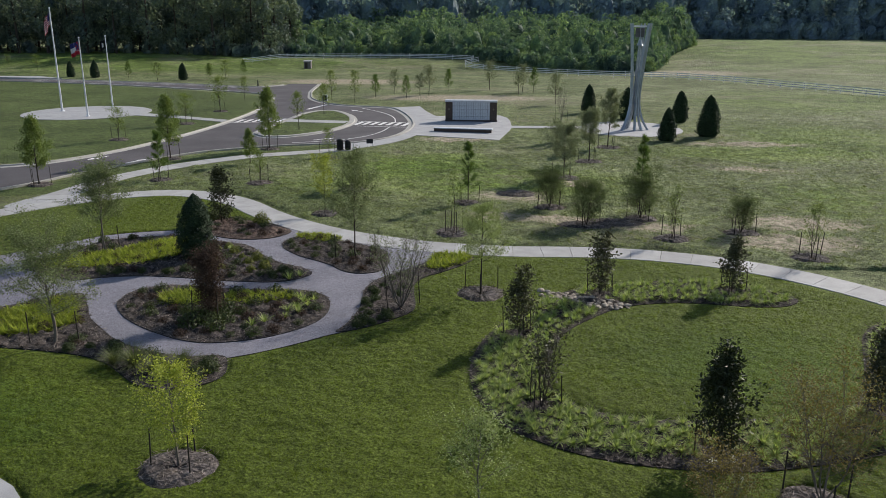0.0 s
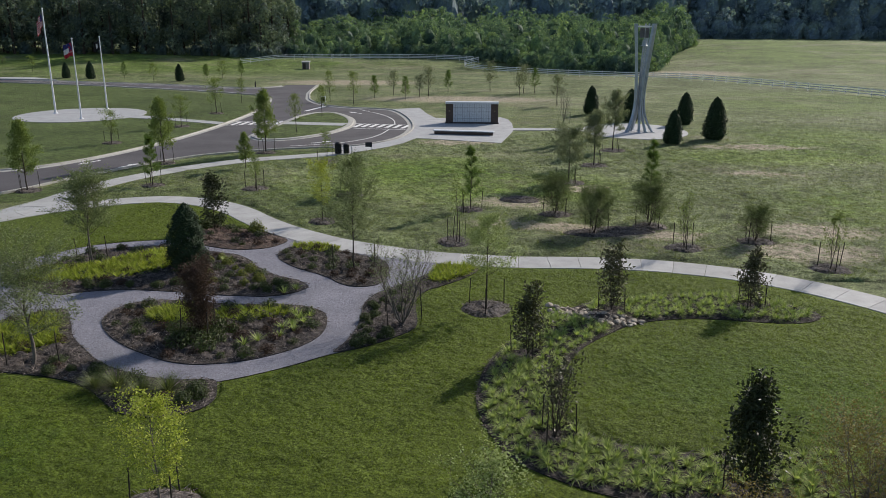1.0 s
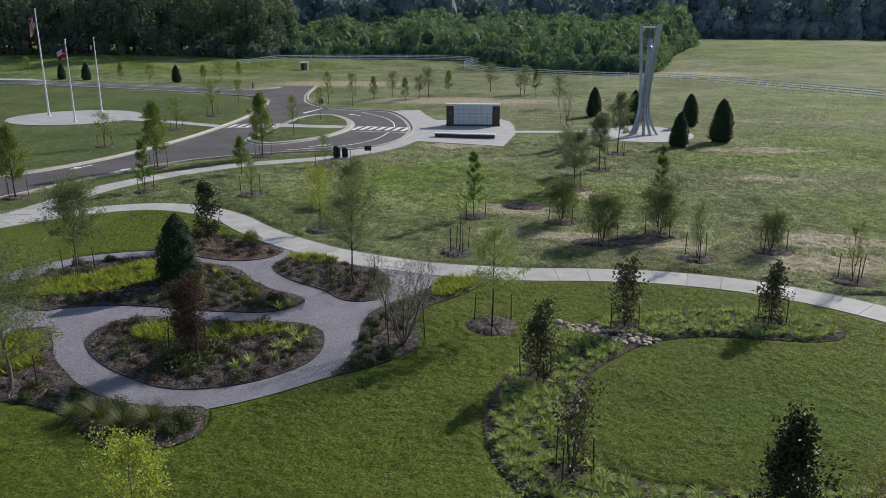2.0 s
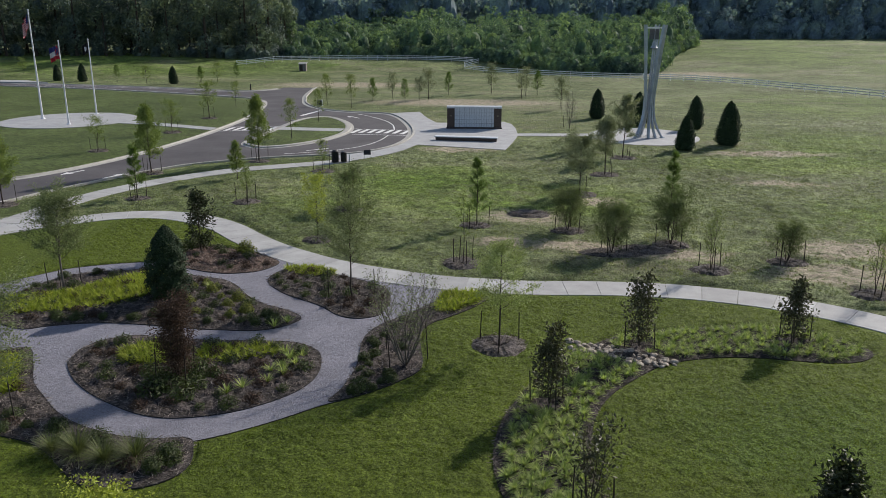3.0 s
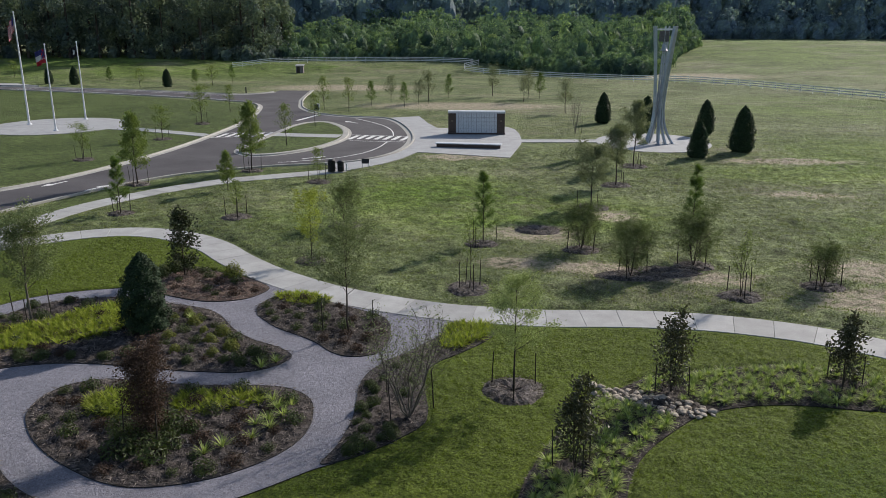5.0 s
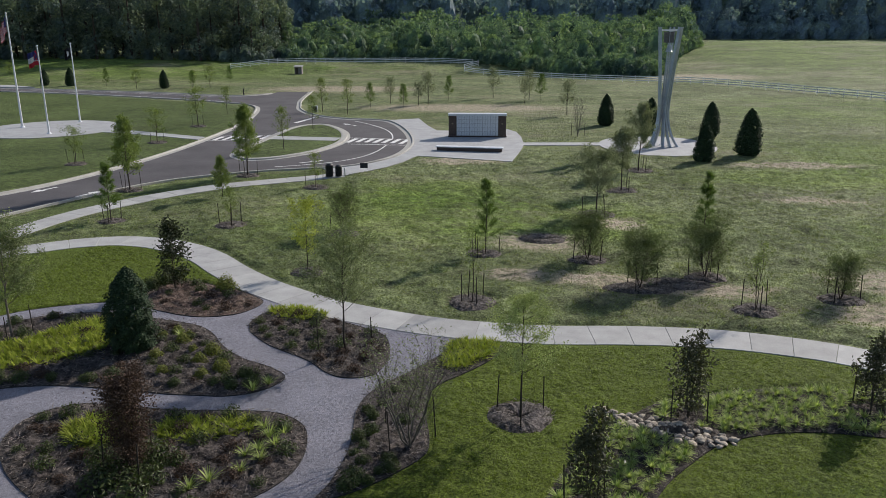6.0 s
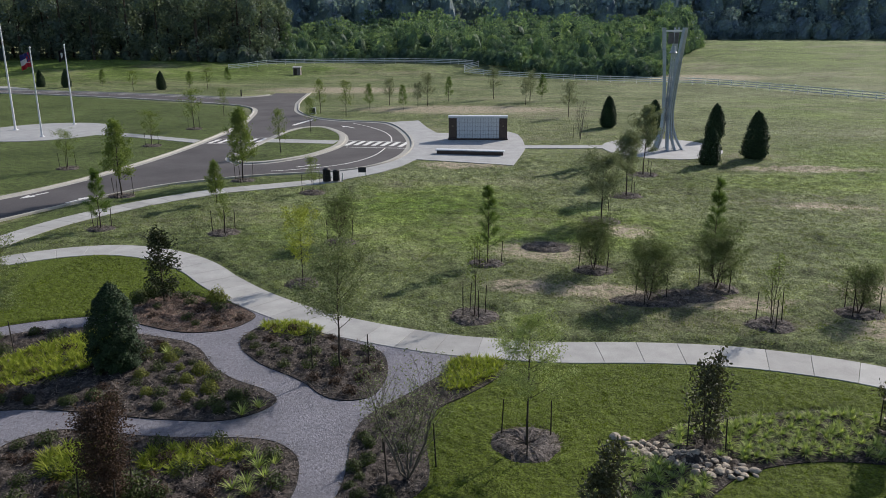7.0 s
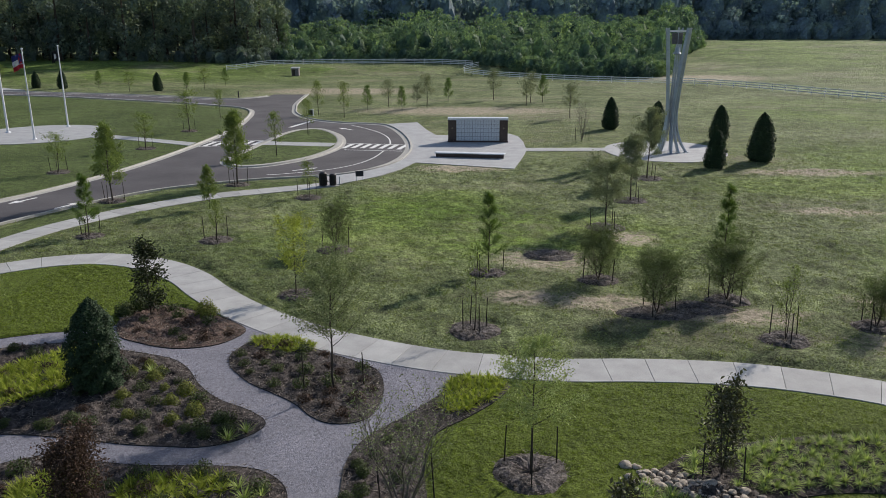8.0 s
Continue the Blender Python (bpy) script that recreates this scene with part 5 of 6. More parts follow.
iris = tree("lily_clump", at(-6.7, 29.6, 0, 1.0, 0.05), "light green clump of strap leaves in mulch", "ground cover", *(tube([(0, 0, 0), (0, 0, 0.05)], [0.05, 0.03], 6), tuft(96, 40, 0.45, 0.035, 0.8, 0.85)),
            "bark_dark", "strap", "lily clumps of the oval bed", "crown_base", "leaves")
for x, y, s in ((-6.3, 29.9, 1.0), (-6.6, 30.4, 1.1), (-6.9, 30.9, 1.0), (-6.2, 30.6, 0.9), (-6.5, 29.1, 1.0), (-7.0, 29.3, 1.0), (-6.9, 28.5, 0.9), (-7.6, 28.0, 1.1), (-8.0, 27.6, 1.0), (-8.0, 33.4, 1.1), (-7.6, 33.9, 1.0), (-12.2, 37.9, 1.0)):
    copy_thing(iris, at(x, y, x * 77, s, 0.05))

# ---- river stones across the crescent bed ----


def stone(seed):
    rng = np.random.default_rng(seed)
    bm = bmesh.new()
    bmesh.ops.create_icosphere(bm, subdivisions=2, radius=1.0)
    k = Vector(rng.uniform(-5, 5, 3))
    for v in bm.verts:
        v.co *= 1 + 0.45 * noise.noise(v.co * 0.9 + k) + 0.16 * noise.noise(v.co * 2.3 + k)
        v.co.z *= 0.5
    me = from_bm("stone", bm)
    me.materials.append(M["stone"])
    return me


stone_meshes = [stone(i) for i in range(6)]
rng_rock = np.random.default_rng(8)
rock_line = curve([(3.9, 32.1), (4.6, 31.9), (5.3, 31.5), (6.0, 31.2), (6.7, 30.9)], n=5)
made_rocks = []
for i in range(900):
    p = rock_line[rng_rock.integers(0, len(rock_line))]
    q = (p.x + rng_rock.normal() * 0.2, p.y + rng_rock.normal() * 0.2)
    s = rng_rock.uniform(0.09, 0.18)
    if all((q[0] - a) ** 2 + (q[1] - b) ** 2 > (0.75 * (s + c)) ** 2 for a, b, c in made_rocks) and len(made_rocks) < 95:
        made_rocks.append((*q, s))
        ob = new("river_stone", stone_meshes[i % 6])
        ob.matrix_basis = pose(q[0], q[1], 0.04 + s * 0.35, rng_rock.uniform(-15, 15), rng_rock.uniform(-15, 15), rng_rock.uniform(0, 360)) @ Matrix.Diagonal((s, s * rng_rock.uniform(0.7, 1), s, 1))
        tagged(ob, "rounded tan river stone in a dry stream", "stone", "river stones")

# ---- columbarium wall ----
def columbarium(x, y, turn):
    ob = thing("columbarium_wall", pose(x, y, 0.055, 0, 0, turn), "brown granite columbarium wall with pale niche fronts", "memorial wall")
    w, d, h = 6.15, 0.95, 2.5
    part("plinth", block((w + 0.16, d + 0.16, 0.16), pose(0, 0, 0.08), 0.02), M["granite_dark"], ob)
    for s in (-1, 1):
        part("end_pier", block((0.84, d, h - 0.38), pose(s * (w / 2 - 0.42), 0, 0.16 + (h - 0.38) / 2), 0.015), M["granite_dark"], ob, "dark brown polished granite pier")
        bm = bmesh.new()
        bmesh.ops.create_cone(bm, cap_ends=True, segments=20, radius1=0.09, radius2=0.08, depth=0.03, matrix=pose(s * (w / 2 - 0.42), -d / 2 - 0.012, 1.45, 90))
        part("medallion", bm, M["bronze"], ob, "small round bronze medallion")
    part("cap", block((w + 0.1, d + 0.12, 0.22), pose(0, 0, h - 0.11), 0.02), M["granite_light"], ob, "pale granite coping")
    part("core", block((w - 1.68, d - 0.14, h - 0.38), pose(0, 0, 0.16 + (h - 0.38) / 2)), M["granite_joint"], ob)
    cols, rws = 16, 5
    cw, ch = (w - 1.68) / cols, (h - 0.38) / rws
    for side in (-1, 1):
        me = from_bm("niche_front", block((cw - 0.022, 0.03, ch - 0.022), None, 0.004))
        me.materials.append(M["granite_light"])
        for i in range(cols):
            for j in range(rws):
                part("niche_front", me, M["granite_light"], ob, "", pose(-(w - 1.68) / 2 + (i + 0.5) * cw, side * (d / 2 - 0.075), 0.16 + (j + 0.5) * ch))
    return ob


columbarium(-1.52, 94.9, 0.5)
bench = thing("stone_bench", pose(-2.1, 85.0, 0.055, 0, 0, -7.5), "long low black granite bench with a pale top", "bench")
part("base", block((6.3, 0.5, 0.34), pose(0, 0, 0.17), 0.01), M["granite_dark"], bench)
part("seat", block((6.5, 0.85, 0.09), pose(0, 0, 0.385), 0.012), M["granite_light"], bench, "pale granite seat slab")

# ---- bell tower ----
tower = thing("bell_tower", pose(16.8, 88.9, 0.056), "tall twisted grey steel bell tower on a round pad", "bell tower")
TOWER_H = 11.4
# three bundles of three ribs: where each stands at the foot, the waist and the top, and the way in which its ribs lie side by side
BUNDLES = (((-1.05, -0.35), (-0.42, -0.15), (-0.92, -0.1), 62), ((0.75, -0.75), (0.22, -0.3), (1.0, -0.35), 20), ((0.35, 1.05), (0.12, 0.38), (0.45, 0.75), -35))
WAIST = 0.33


def rib_point(foot, waist, top, turn, side, u):
    """The middle of one rib at the share u of the height: splayed feet, a close waist, then a slow lean out to the top."""
    foot, waist, top = Vector(foot), Vector(waist), Vector(top)
    if u < WAIST:
        q = (1 - u / WAIST) ** 2.4
        c, gap = waist.lerp(foot, q), 0.2 + 0.62 * q
    else:
        q = ((u - WAIST) / (1 - WAIST)) ** 1.25
        c, gap = waist.lerp(top, q), 0.2 - 0.02 * q
    a = radians(turn + 28 * u)
    way = Vector((math.cos(a), math.sin(a)))
    p = c + way * (side * gap)
    return Vector((p.x, p.y, u * TOWER_H)), a


for foot, waist, top, turn in BUNDLES:
    for side in (-1, 0, 1):
        v, f = [], []
        n = 26
        high = 1.0 if side else 0.985
        for i in range(n + 1):
            p, a = rib_point(foot, waist, top, turn, side, i / n * high)
            along, across = Vector((math.cos(a), math.sin(a), 0)), Vector((-math.sin(a), math.cos(a), 0))
            for da, dc in ((-0.075, -0.15), (0.075, -0.15), (0.075, 0.15), (-0.075, 0.15)):
                v.append(p + along * da + across * dc)
        for i in range(n):
            for j in range(4):
                f.append((i * 4 + j, i * 4 + (j + 1) % 4, (i + 1) * 4 + (j + 1) % 4, (i + 1) * 4 + j))
        f.append((3, 2, 1, 0))
        f.append((n * 4, n * 4 + 1, n * 4 + 2, n * 4 + 3))
        part("rib", mesh("rib", v, f), M["steel"], tower)
        p, a = rib_point(foot, waist, top, turn, side, 0.0)
        part("base_plate", block((0.42, 0.5, 0.04), pose(p.x, p.y, 0.02, 0, 0, math.degrees(a)), 0.005), M["steel"], tower)
    for u in (0.26, 0.34, 0.42, 0.56, 0.7, 0.84, 0.96):
        p, a = rib_point(foot, waist, top, turn, 0, u)
        part("spacer", block((0.5, 0.14, 0.2 if u > 0.5 else 0.55), Matrix.Translation(p) @ pose(0, 0, 0, 0, 0, math.degrees(a))), M["steel"], tower)
tops = [Vector(b[2]) for b in BUNDLES]
for i in range(3):
    p, q = tops[i], tops[(i + 1) % 3]
    d = q - p
    part("top_beam", block((d.length, 0.14, 0.16), pose((p.x + q.x) / 2, (p.y + q.y) / 2, TOWER_H - 0.3, 0, 0, math.degrees(math.atan2(d.y, d.x))), 0.01), M["white"] if i == 0 else M["steel"], tower, "pale top crossbar" if i == 0 else "")
part("sound_baffle", block((0.95, 0.06, 1.0), pose(0.1, 0.35, TOWER_H - 0.95), 0.01), M["granite_joint"], tower, "dark grey plate behind the bell")
bell = bmesh.new()
prof = [(0.05, 0.62), (0.16, 0.6), (0.2, 0.5), (0.22, 0.3), (0.28, 0.12), (0.38, 0.0), (0.34, 0.0), (0.2, 0.28)]
rings_ = [[bell.verts.new((r * math.cos(a), r * math.sin(a), z)) for a in np.linspace(0, 2 * math.pi, 20, endpoint=False)] for r, z in prof]
for a, b in zip(rings_, rings_[1:]):
    for i in range(20):
        bell.faces.new((a[i], a[(i + 1) % 20], b[(i + 1) % 20], b[i]))
part("bell", bell, M["steel"], tower, "hanging steel bell", pose(0.1, 0, TOWER_H - 2.3))
part("hanger", rod(0.03, 0.03, 1.35, 8, pose(0.1, 0, TOWER_H - 1.72)), M["steel"], tower)


# ---- flags ----
def cloth(width, length, seed, base_r, folds=4, fly=0.30):
    """A flag hung limp or lifted by a breeze: pleats that fan out from the pole and sag towards the fly."""
    rng = np.random.default_rng(seed)
    nu, nv = 22, 26
    v = []
    for j in range(nv + 1):
        w = j / nv
        for i in range(nu + 1):
            u = i / nu
            x = base_r + width * fly * u + 0.06 * math.sin(u * folds * 3.1 + w * 2 + seed)
            y = 0.17 * math.sin(u * folds * 2 * math.pi * 0.5 + 1.4 * w) * (0.3 + u)
            z = -length * w - width * (0.62 if fly < 0.5 else 0.26) * u ** 1.25 * (0.8 + 0.2 * w) + 0.03 * math.sin(9 * u + 5 * w)
            v.append((x, y, z))
    return v, nu, nv


def flagpole(x, y, h, r, label, design, seed, turn):
    ob = thing("flagpole", pose(x, y, 0.056, 0, 0, turn), label, "flagpole", "flagpoles of the circle")
    part("pole", rod(r, r * 0.5, h, 16), M["pole"], ob)
    part("collar", rod(r * 2.6, r * 1.5, 0.14, 20), M["pole"], ob)
    bm = bmesh.new()
    bmesh.ops.create_uvsphere(bm, u_segments=14, v_segments=10, radius=0.11, matrix=pose(0, 0, h + 0.09))
    part("finial", bm, M["pole"], ob)
    fw, fl = design["size"]
    v, nu, nv = cloth(fw, fl, seed, r * 0.7, fly=design["fly"])
    groups = {}
    for j in range(nv):
        for i in range(nu):
            groups.setdefault(design["paint"](i / nu, j / nv), []).append((j * (nu + 1) + i, j * (nu + 1) + i + 1, (j + 1) * (nu + 1) + i + 1, (j + 1) * (nu + 1) + i))
    fl_ob = None
    for (paint, _), faces in groups.items():
        used = sorted({i for q in faces for i in q})
        back_to = {o: i for i, o in enumerate(used)}
        me = soft_shade(mesh("flag", [v[i] for i in used], [[back_to[i] for i in q] for q in faces]))
        sheet_ob = part("flag" if fl_ob is None else "flag_panel", me, M[paint], fl_ob or ob, "" if fl_ob else design["label"])
        if fl_ob is None:
            sheet_ob.matrix_basis = pose(0, 0, h - 0.35)
            fl_ob = sheet_ob
    return ob


stripes = {"size": (2.4, 1.5), "fly": 0.30, "label": "limp flag with red and white stripes", "paint": lambda u, w: ("cloth_blue", 0) if u < 0.4 and w < 0.5 else ("cloth_red" if int(w * 13) % 2 == 0 else "cloth_white", int(w * 13))}
bars = {"size": (1.9, 1.5), "fly": 0.50, "label": "lifted flag with blue, white and red bars", "paint": lambda u, w: (("cloth_blue" if abs(u / 0.36 - w / 0.64) < 0.16 or abs(u / 0.36 + w / 0.64 - 1) < 0.16 else "cloth_red"), 9) if u < 0.36 and w < 0.64 else (("cloth_blue", "cloth_white", "cloth_red")[min(2, int(w * 3))], int(w * 3))}
black_flag = {"size": (1.6, 1.2), "fly": 0.52, "label": "drooping black flag with a white patch", "paint": lambda u, w: ("cloth_white" if (u - 0.5) ** 2 / 0.03 + (w - 0.5) ** 2 / 0.07 < 1 else "cloth_black", 0)}
flagpole(-55.6, 100.5, 12.9, 0.13, "tall white flagpole with a striped flag", stripes, 1, 190)
flagpole(-49.4, 95.2, 9.4, 0.11, "white flagpole with a red, white and blue flag", bars, 2, 200)
flagpole(-51.4, 106.0, 9.4, 0.11, "white flagpole with a black flag", black_flag, 3, 170)


# ---- bins, sign, bollard, cabinets ----
def litter_bin(x, y, r, h):
    ob = thing("litter_bin", pose(x, y, 0.05), "black slatted metal litter bin beside the path", "litter bin", "litter bins")
    part("liner", rod(r * 0.86, r * 0.86, h * 0.84, 20, pose(0, 0, 0.05)), M["black"], ob)
    slat = from_bm("slat", block((0.012, r * 0.2, h * 0.84), pose(r * 0.95, 0, h * 0.47)))
    slat.materials.append(M["black"])
    for i in range(22):
        part("slat", slat, M["black"], ob, "", pose(0, 0, 0, 0, 0, i * 360 / 22))
    for z in (0.07, h * 0.5, h * 0.9):
        part("hoop", soft_shade(mesh("hoop", *tube([(r * math.cos(a), r * math.sin(a), z) for a in np.linspace(0, 2 * math.pi, 25)], [0.016] * 25, 6))), M["black"], ob)
    part("lid", rod(r * 1.04, r * 0.55, h * 0.12, 20, pose(0, 0, h * 0.9)), M["black"], ob, "domed black lid")
    return ob


litter_bin(-12.95, 71.35, 0.31, 1.05)
litter_bin(-12.25, 71.6, 0.27, 0.9)
sign = thing("low_sign", pose(-10.5, 73.5, 0.05, 0, 0, 8), "low black sign panel on two posts", "sign")
part("panel", block((0.62, 0.05, 0.42), pose(0, 0, 0.55, -12), 0.006), M["black"], sign)
for s in (-0.25, 0.25):
    part("post", block((0.05, 0.05, 0.6), pose(s, 0.02, 0.3), 0.004), M["pole"], sign)
bol = thing("bollard", pose(-11.85, 72.2, 0.05), "short white bollard beside the bins", "bollard")
part("post", rod(0.06, 0.06, 0.5, 14), M["white"], bol)
part("cap", rod(0.065, 0.03, 0.06, 14, pose(0, 0, 0.5)), M["white"], bol)
post = thing("marker_post", at(-42.6, 145.2), "short dark marker post beside the far road", "post")
part("shaft", rod(0.12, 0.1, 1.0, 12), M["black"], post)
part("cap", rod(0.13, 0.05, 0.08, 12, pose(0, 0, 1.0)), M["black"], post)
cab = thing("utility_cabinet", at(-24.4, 118.6), "small grey utility cabinet in the grass", "cabinet")
part("body", block((0.75, 0.45, 0.85), pose(0, 0, 0.45), 0.02), M["steel"], cab)
part("door", block((0.62, 0.02, 0.68), pose(0, -0.236, 0.46), 0.004), M["black"], cab)
part("base", block((0.85, 0.55, 0.06), pose(0, 0, 0.03)), M["concrete"], cab)
shed = thing("pump_shed", at(-46.0, 200.0), "small weathered pump shed with a pale roof", "shed")
part("body", block((1.7, 1.3, 1.75), pose(0, 0, 0.87), 0.01), M["shed"], shed)
part("roof", block((2.0, 1.7, 0.16), pose(0, 0, 1.86, 8), 0.01), M["concrete"], shed, "pale sloping roof")
part("door", block((0.7, 0.03, 1.4), pose(-0.3, -0.665, 0.75)), M["bark_dark"], shed)


# ---- white rail fence ----
post_me = from_bm("post", rod(0.062, 0.062, 1.42, 4, pose(0, 0, 0, 0, 0, 45)))
bm = bmesh.new()
bm.from_mesh(post_me)
bmesh.ops.create_cone(bm, cap_ends=True, segments=4, radius1=0.085, radius2=0.01, depth=0.07, matrix=pose(0, 0, 1.455, 0, 0, 45))
bm.to_mesh(post_me)
bm.free()
post_me.materials.append(M["white"])
rail_me = from_bm("rail", block((1.0, 0.045, 0.15)))
rail_me.materials.append(M["white"])


def fence(points, label):
    line = curve(points, n=24)
    keep, run = [line[0]], 0.0
    for a, b in zip(line, line[1:]):
        run += (b - a).length
        if run >= 2.45:
            keep.append(b)
            run = 0.0
    ob = thing("rail_fence", pose(0, 0, 0), label, "fence", "white rail fences")
    for i, p in enumerate(keep):
        z = terrain(p.x, p.y)
        part("post", post_me, M["white"], ob, "", pose(p.x, p.y, z - 0.02))
        if i + 1 < len(keep):
            q = keep[i + 1]
            za = terrain(q.x, q.y)
            d = Vector((q.x - p.x, q.y - p.y, za - z))
            m = Matrix.Translation(((p.x + q.x) / 2, (p.y + q.y) / 2, (z + za) / 2)) @ d.to_track_quat("X", "Z").to_matrix().to_4x4()
            for zz in (0.42, 0.82, 1.22):
                part("rail", rail_me, M["white"], ob, "", m @ Matrix.Translation((0, 0, zz)) @ Matrix.Diagonal((d.length, 1, 1, 1)))
    return ob


fence([(-63.5, 203), (-60, 206), (-54, 212.5), (-48, 217), (-40, 220), (-32, 219), (-24, 221), (-15, 219), (-8, 214), (-3.5, 209.5)], "white three-rail fence along a grassy bank")
fence([(-3.2, 209.0), (-6.9, 203.5), (-1.3, 199), (4.4, 193.5), (17.5, 182.5), (28, 177), (40.2, 172.5), (48.6, 161.5), (55, 149.5), (60.9, 138.8), (66, 127), (72, 112)], "long white three-rail fence across the meadow")


# ---- woods ----
def crown(seed, h, w, n, size, low=0.12, k=8, lump=(0.19, 0.36)):
    """The foliage of one wood tree: leaf clumps over a cluster of rounded masses, and its trunk."""
    rng = np.random.default_rng(seed)
    c = rng.uniform(-1, 1, (k, 3))
    c[:, :2] *= (w * 0.34) * (1 - 0.5 * np.abs(c[:, 2:3]))
    c[:, 2] = h * (low + (1 - low) * (0.5 + 0.40 * c[:, 2]))
    r = w * rng.uniform(*lump, k)
    pick = rng.integers(0, k, n)
    d = unit(rng, n)
    pos = c[pick] + d * (r[pick] * rng.uniform(0.8, 1.06, n))[:, None] * np.array([1, 1, 1.15])
    s = size * rng.uniform(0.6, 1.3, n)
    face = d + unit(rng, n) * 0.4
    leaf = blades(rng, pos, np.cross(face, unit(rng, n)), s, s * 0.8, 0.15, face)
    return leaf, tube([(0, 0, -1), (0.1, 0, h * 0.4), (0.2, 0.1, h * 0.8)], [w * 0.035, w * 0.025, 0.03], 5)


def dome(seed, h, w, n, size, k=34):
    """A rounded crown down to the ground: small leafy masses over a lumpy core."""
    rng = np.random.default_rng(seed)
    ph = rng.uniform(0, 6, 4)

    def shell(az, u):
        """Radius and height of the crown's surface at a bearing and a share of the height."""
        lumps = 1 + 0.13 * np.sin(3 * az + 5 * u + ph[0]) + 0.09 * np.sin(5 * az - 9 * u + ph[1]) + 0.07 * np.cos(8 * az + 15 * u + ph[2])
        return 0.5 * w * np.sqrt(np.clip(1 - np.abs((u - 0.3) / 0.72) ** 2.3, 0.004, 1)) * lumps, h * u

    na, nu = 14, 9
    a, u = np.meshgrid(np.linspace(0, 2 * np.pi, na, endpoint=False), np.linspace(0.0, 0.97, nu))
    r, z = shell(a, u)
    core = np.stack([0.7 * r * np.cos(a), 0.7 * r * np.sin(a), z * 0.86], axis=-1).reshape(-1, 3)
    i, j = np.meshgrid(np.arange(na), np.arange(nu - 1))
    cf = np.stack([j * na + i, j * na + (i + 1) % na, (j + 1) * na + (i + 1) % na, (j + 1) * na + i], axis=-1).reshape(-1, 4)
    cu, ca = rng.uniform(0.05, 1, k), np.arange(k) * 2.39996 + rng.uniform(-0.3, 0.3, k)
    cr, cz = shell(ca, cu)
    cr = cr * rng.uniform(0.82, 1.0, k)
    c = np.stack([cr * np.cos(ca), cr * np.sin(ca), cz], axis=1)
    r = w * rng.uniform(0.09, 0.19, k)
    pick = rng.integers(0, k, n)
    d = unit(rng, n)
    away_ = c[pick] - np.array([0, 0, 0.35 * h])
    flip = (d * away_).sum(axis=1) < -0.2 * np.linalg.norm(away_, axis=1)
    d[flip] *= -1
    pos = c[pick] + d * (r[pick] * rng.uniform(0.75, 1.08, n))[:, None]
    pos[:, 2] = np.maximum(pos[:, 2], 0.1)
    s = size * rng.uniform(0.6, 1.3, n)
    face = d + unit(rng, n) * 0.35
    leaf = blades(rng, pos, np.cross(face, unit(rng, n)), s, s * 0.8, 0.15, face)
    return join([leaf, (core, cf)]), tube([(0, 0, -1), (0.1, 0, h * 0.4), (0.2, 0.1, h * 0.8)], [w * 0.035, w * 0.025, 0.03], 5)


def woods(name, spots, kinds, tint, label, seed):
    rng = np.random.default_rng(seed)
    lv, lf, wv, o = [], [], [], 0
    for x, y, s in spots:
        leaf, trunk = kinds[rng.integers(0, len(kinds))]
        a = rng.uniform(0, 2 * np.pi)
        ca, sa = math.cos(a), math.sin(a)
        rot = np.array([[ca, -sa, 0], [sa, ca, 0], [0, 0, 1]])
        size = np.array([s, s, s * rng.uniform(0.8, 1.2)])
        base = np.array([x, y, terrain(x, y)])
        lv.append((leaf[0] * size) @ rot.T + base)
        lf.append(leaf[1] + o)
        o += len(leaf[0])
        wv.append(((trunk[0] * size) @ rot.T + base, trunk[1]))
    ob = thing(name, Matrix(), label, "woods")
    tagged(ob, kind="stuff")
    tagged(part("foliage", mesh("foliage", np.concatenate(lv), np.concatenate(lf)), M[tint], ob), kind="stuff")
    tagged(part("trunks", mesh("trunks", *join(wv)), M["bark_dark"], ob), kind="stuff")
    return ob


def stand(poly, gap, rng, size, most):
    xs, ys = [p[0] for p in poly], [p[1] for p in poly]
    pts = scatter_in(poly, (min(xs), min(ys), max(xs), max(ys)), gap, rng, None, 9000, most)
    return [(x, y, rng.uniform(*size)) for x, y in pts]


rng_wood = np.random.default_rng(44)
tall = [crown(200 + i, 24, 11, 2200, 0.6, 0.02, 14, (0.12, 0.26)) for i in range(5)]
young = [dome(210 + i, 9.4 - 0.4 * (i % 3), 5.4 + 0.5 * i, 1150, 0.42, 34) for i in range(6)]
distant = [dome(220 + i, 25, 12, 480, 1.6) for i in range(4)]
skyline = [crown(225 + i, 25, 13, 320, 2.4, 0.0) for i in range(3)]
edge_bush = [dome(230 + i, 4.2, 4.6, 700, 0.36, 22) for i in range(3)]
west_front = [(-175, 196), (-120, 207), (-95, 213), (-75, 216), (-62, 221), (-58, 234), (-62, 262), (-120, 262), (-185, 250)]
woods("old_woods", stand(west_front, 6.2, rng_wood, (0.85, 1.2), 110), tall, "woods_dark_haze", "tall dark mixed woods behind the mound", 1)
east_front = [(-60, 228), (-40, 232), (-20, 231), (-4, 222), (6, 210), (16, 201), (26, 196), (34, 196), (40, 207), (46, 230), (52, 252), (60, 268), (65, 284), (68, 306), (62, 335), (20, 335), (-60, 290)]
young_spots = [(x, y, s * (0.72 + 0.34 * step(200, 300, y))) for x, y, s in stand(east_front, 5.3, rng_wood, (0.62, 1.3), 290)]
young_back = [dome(240 + i, 9.4, 6.6, 560, 0.6, 30) for i in range(4)]
front_of = lambda x, y: y < 250 or x > 40
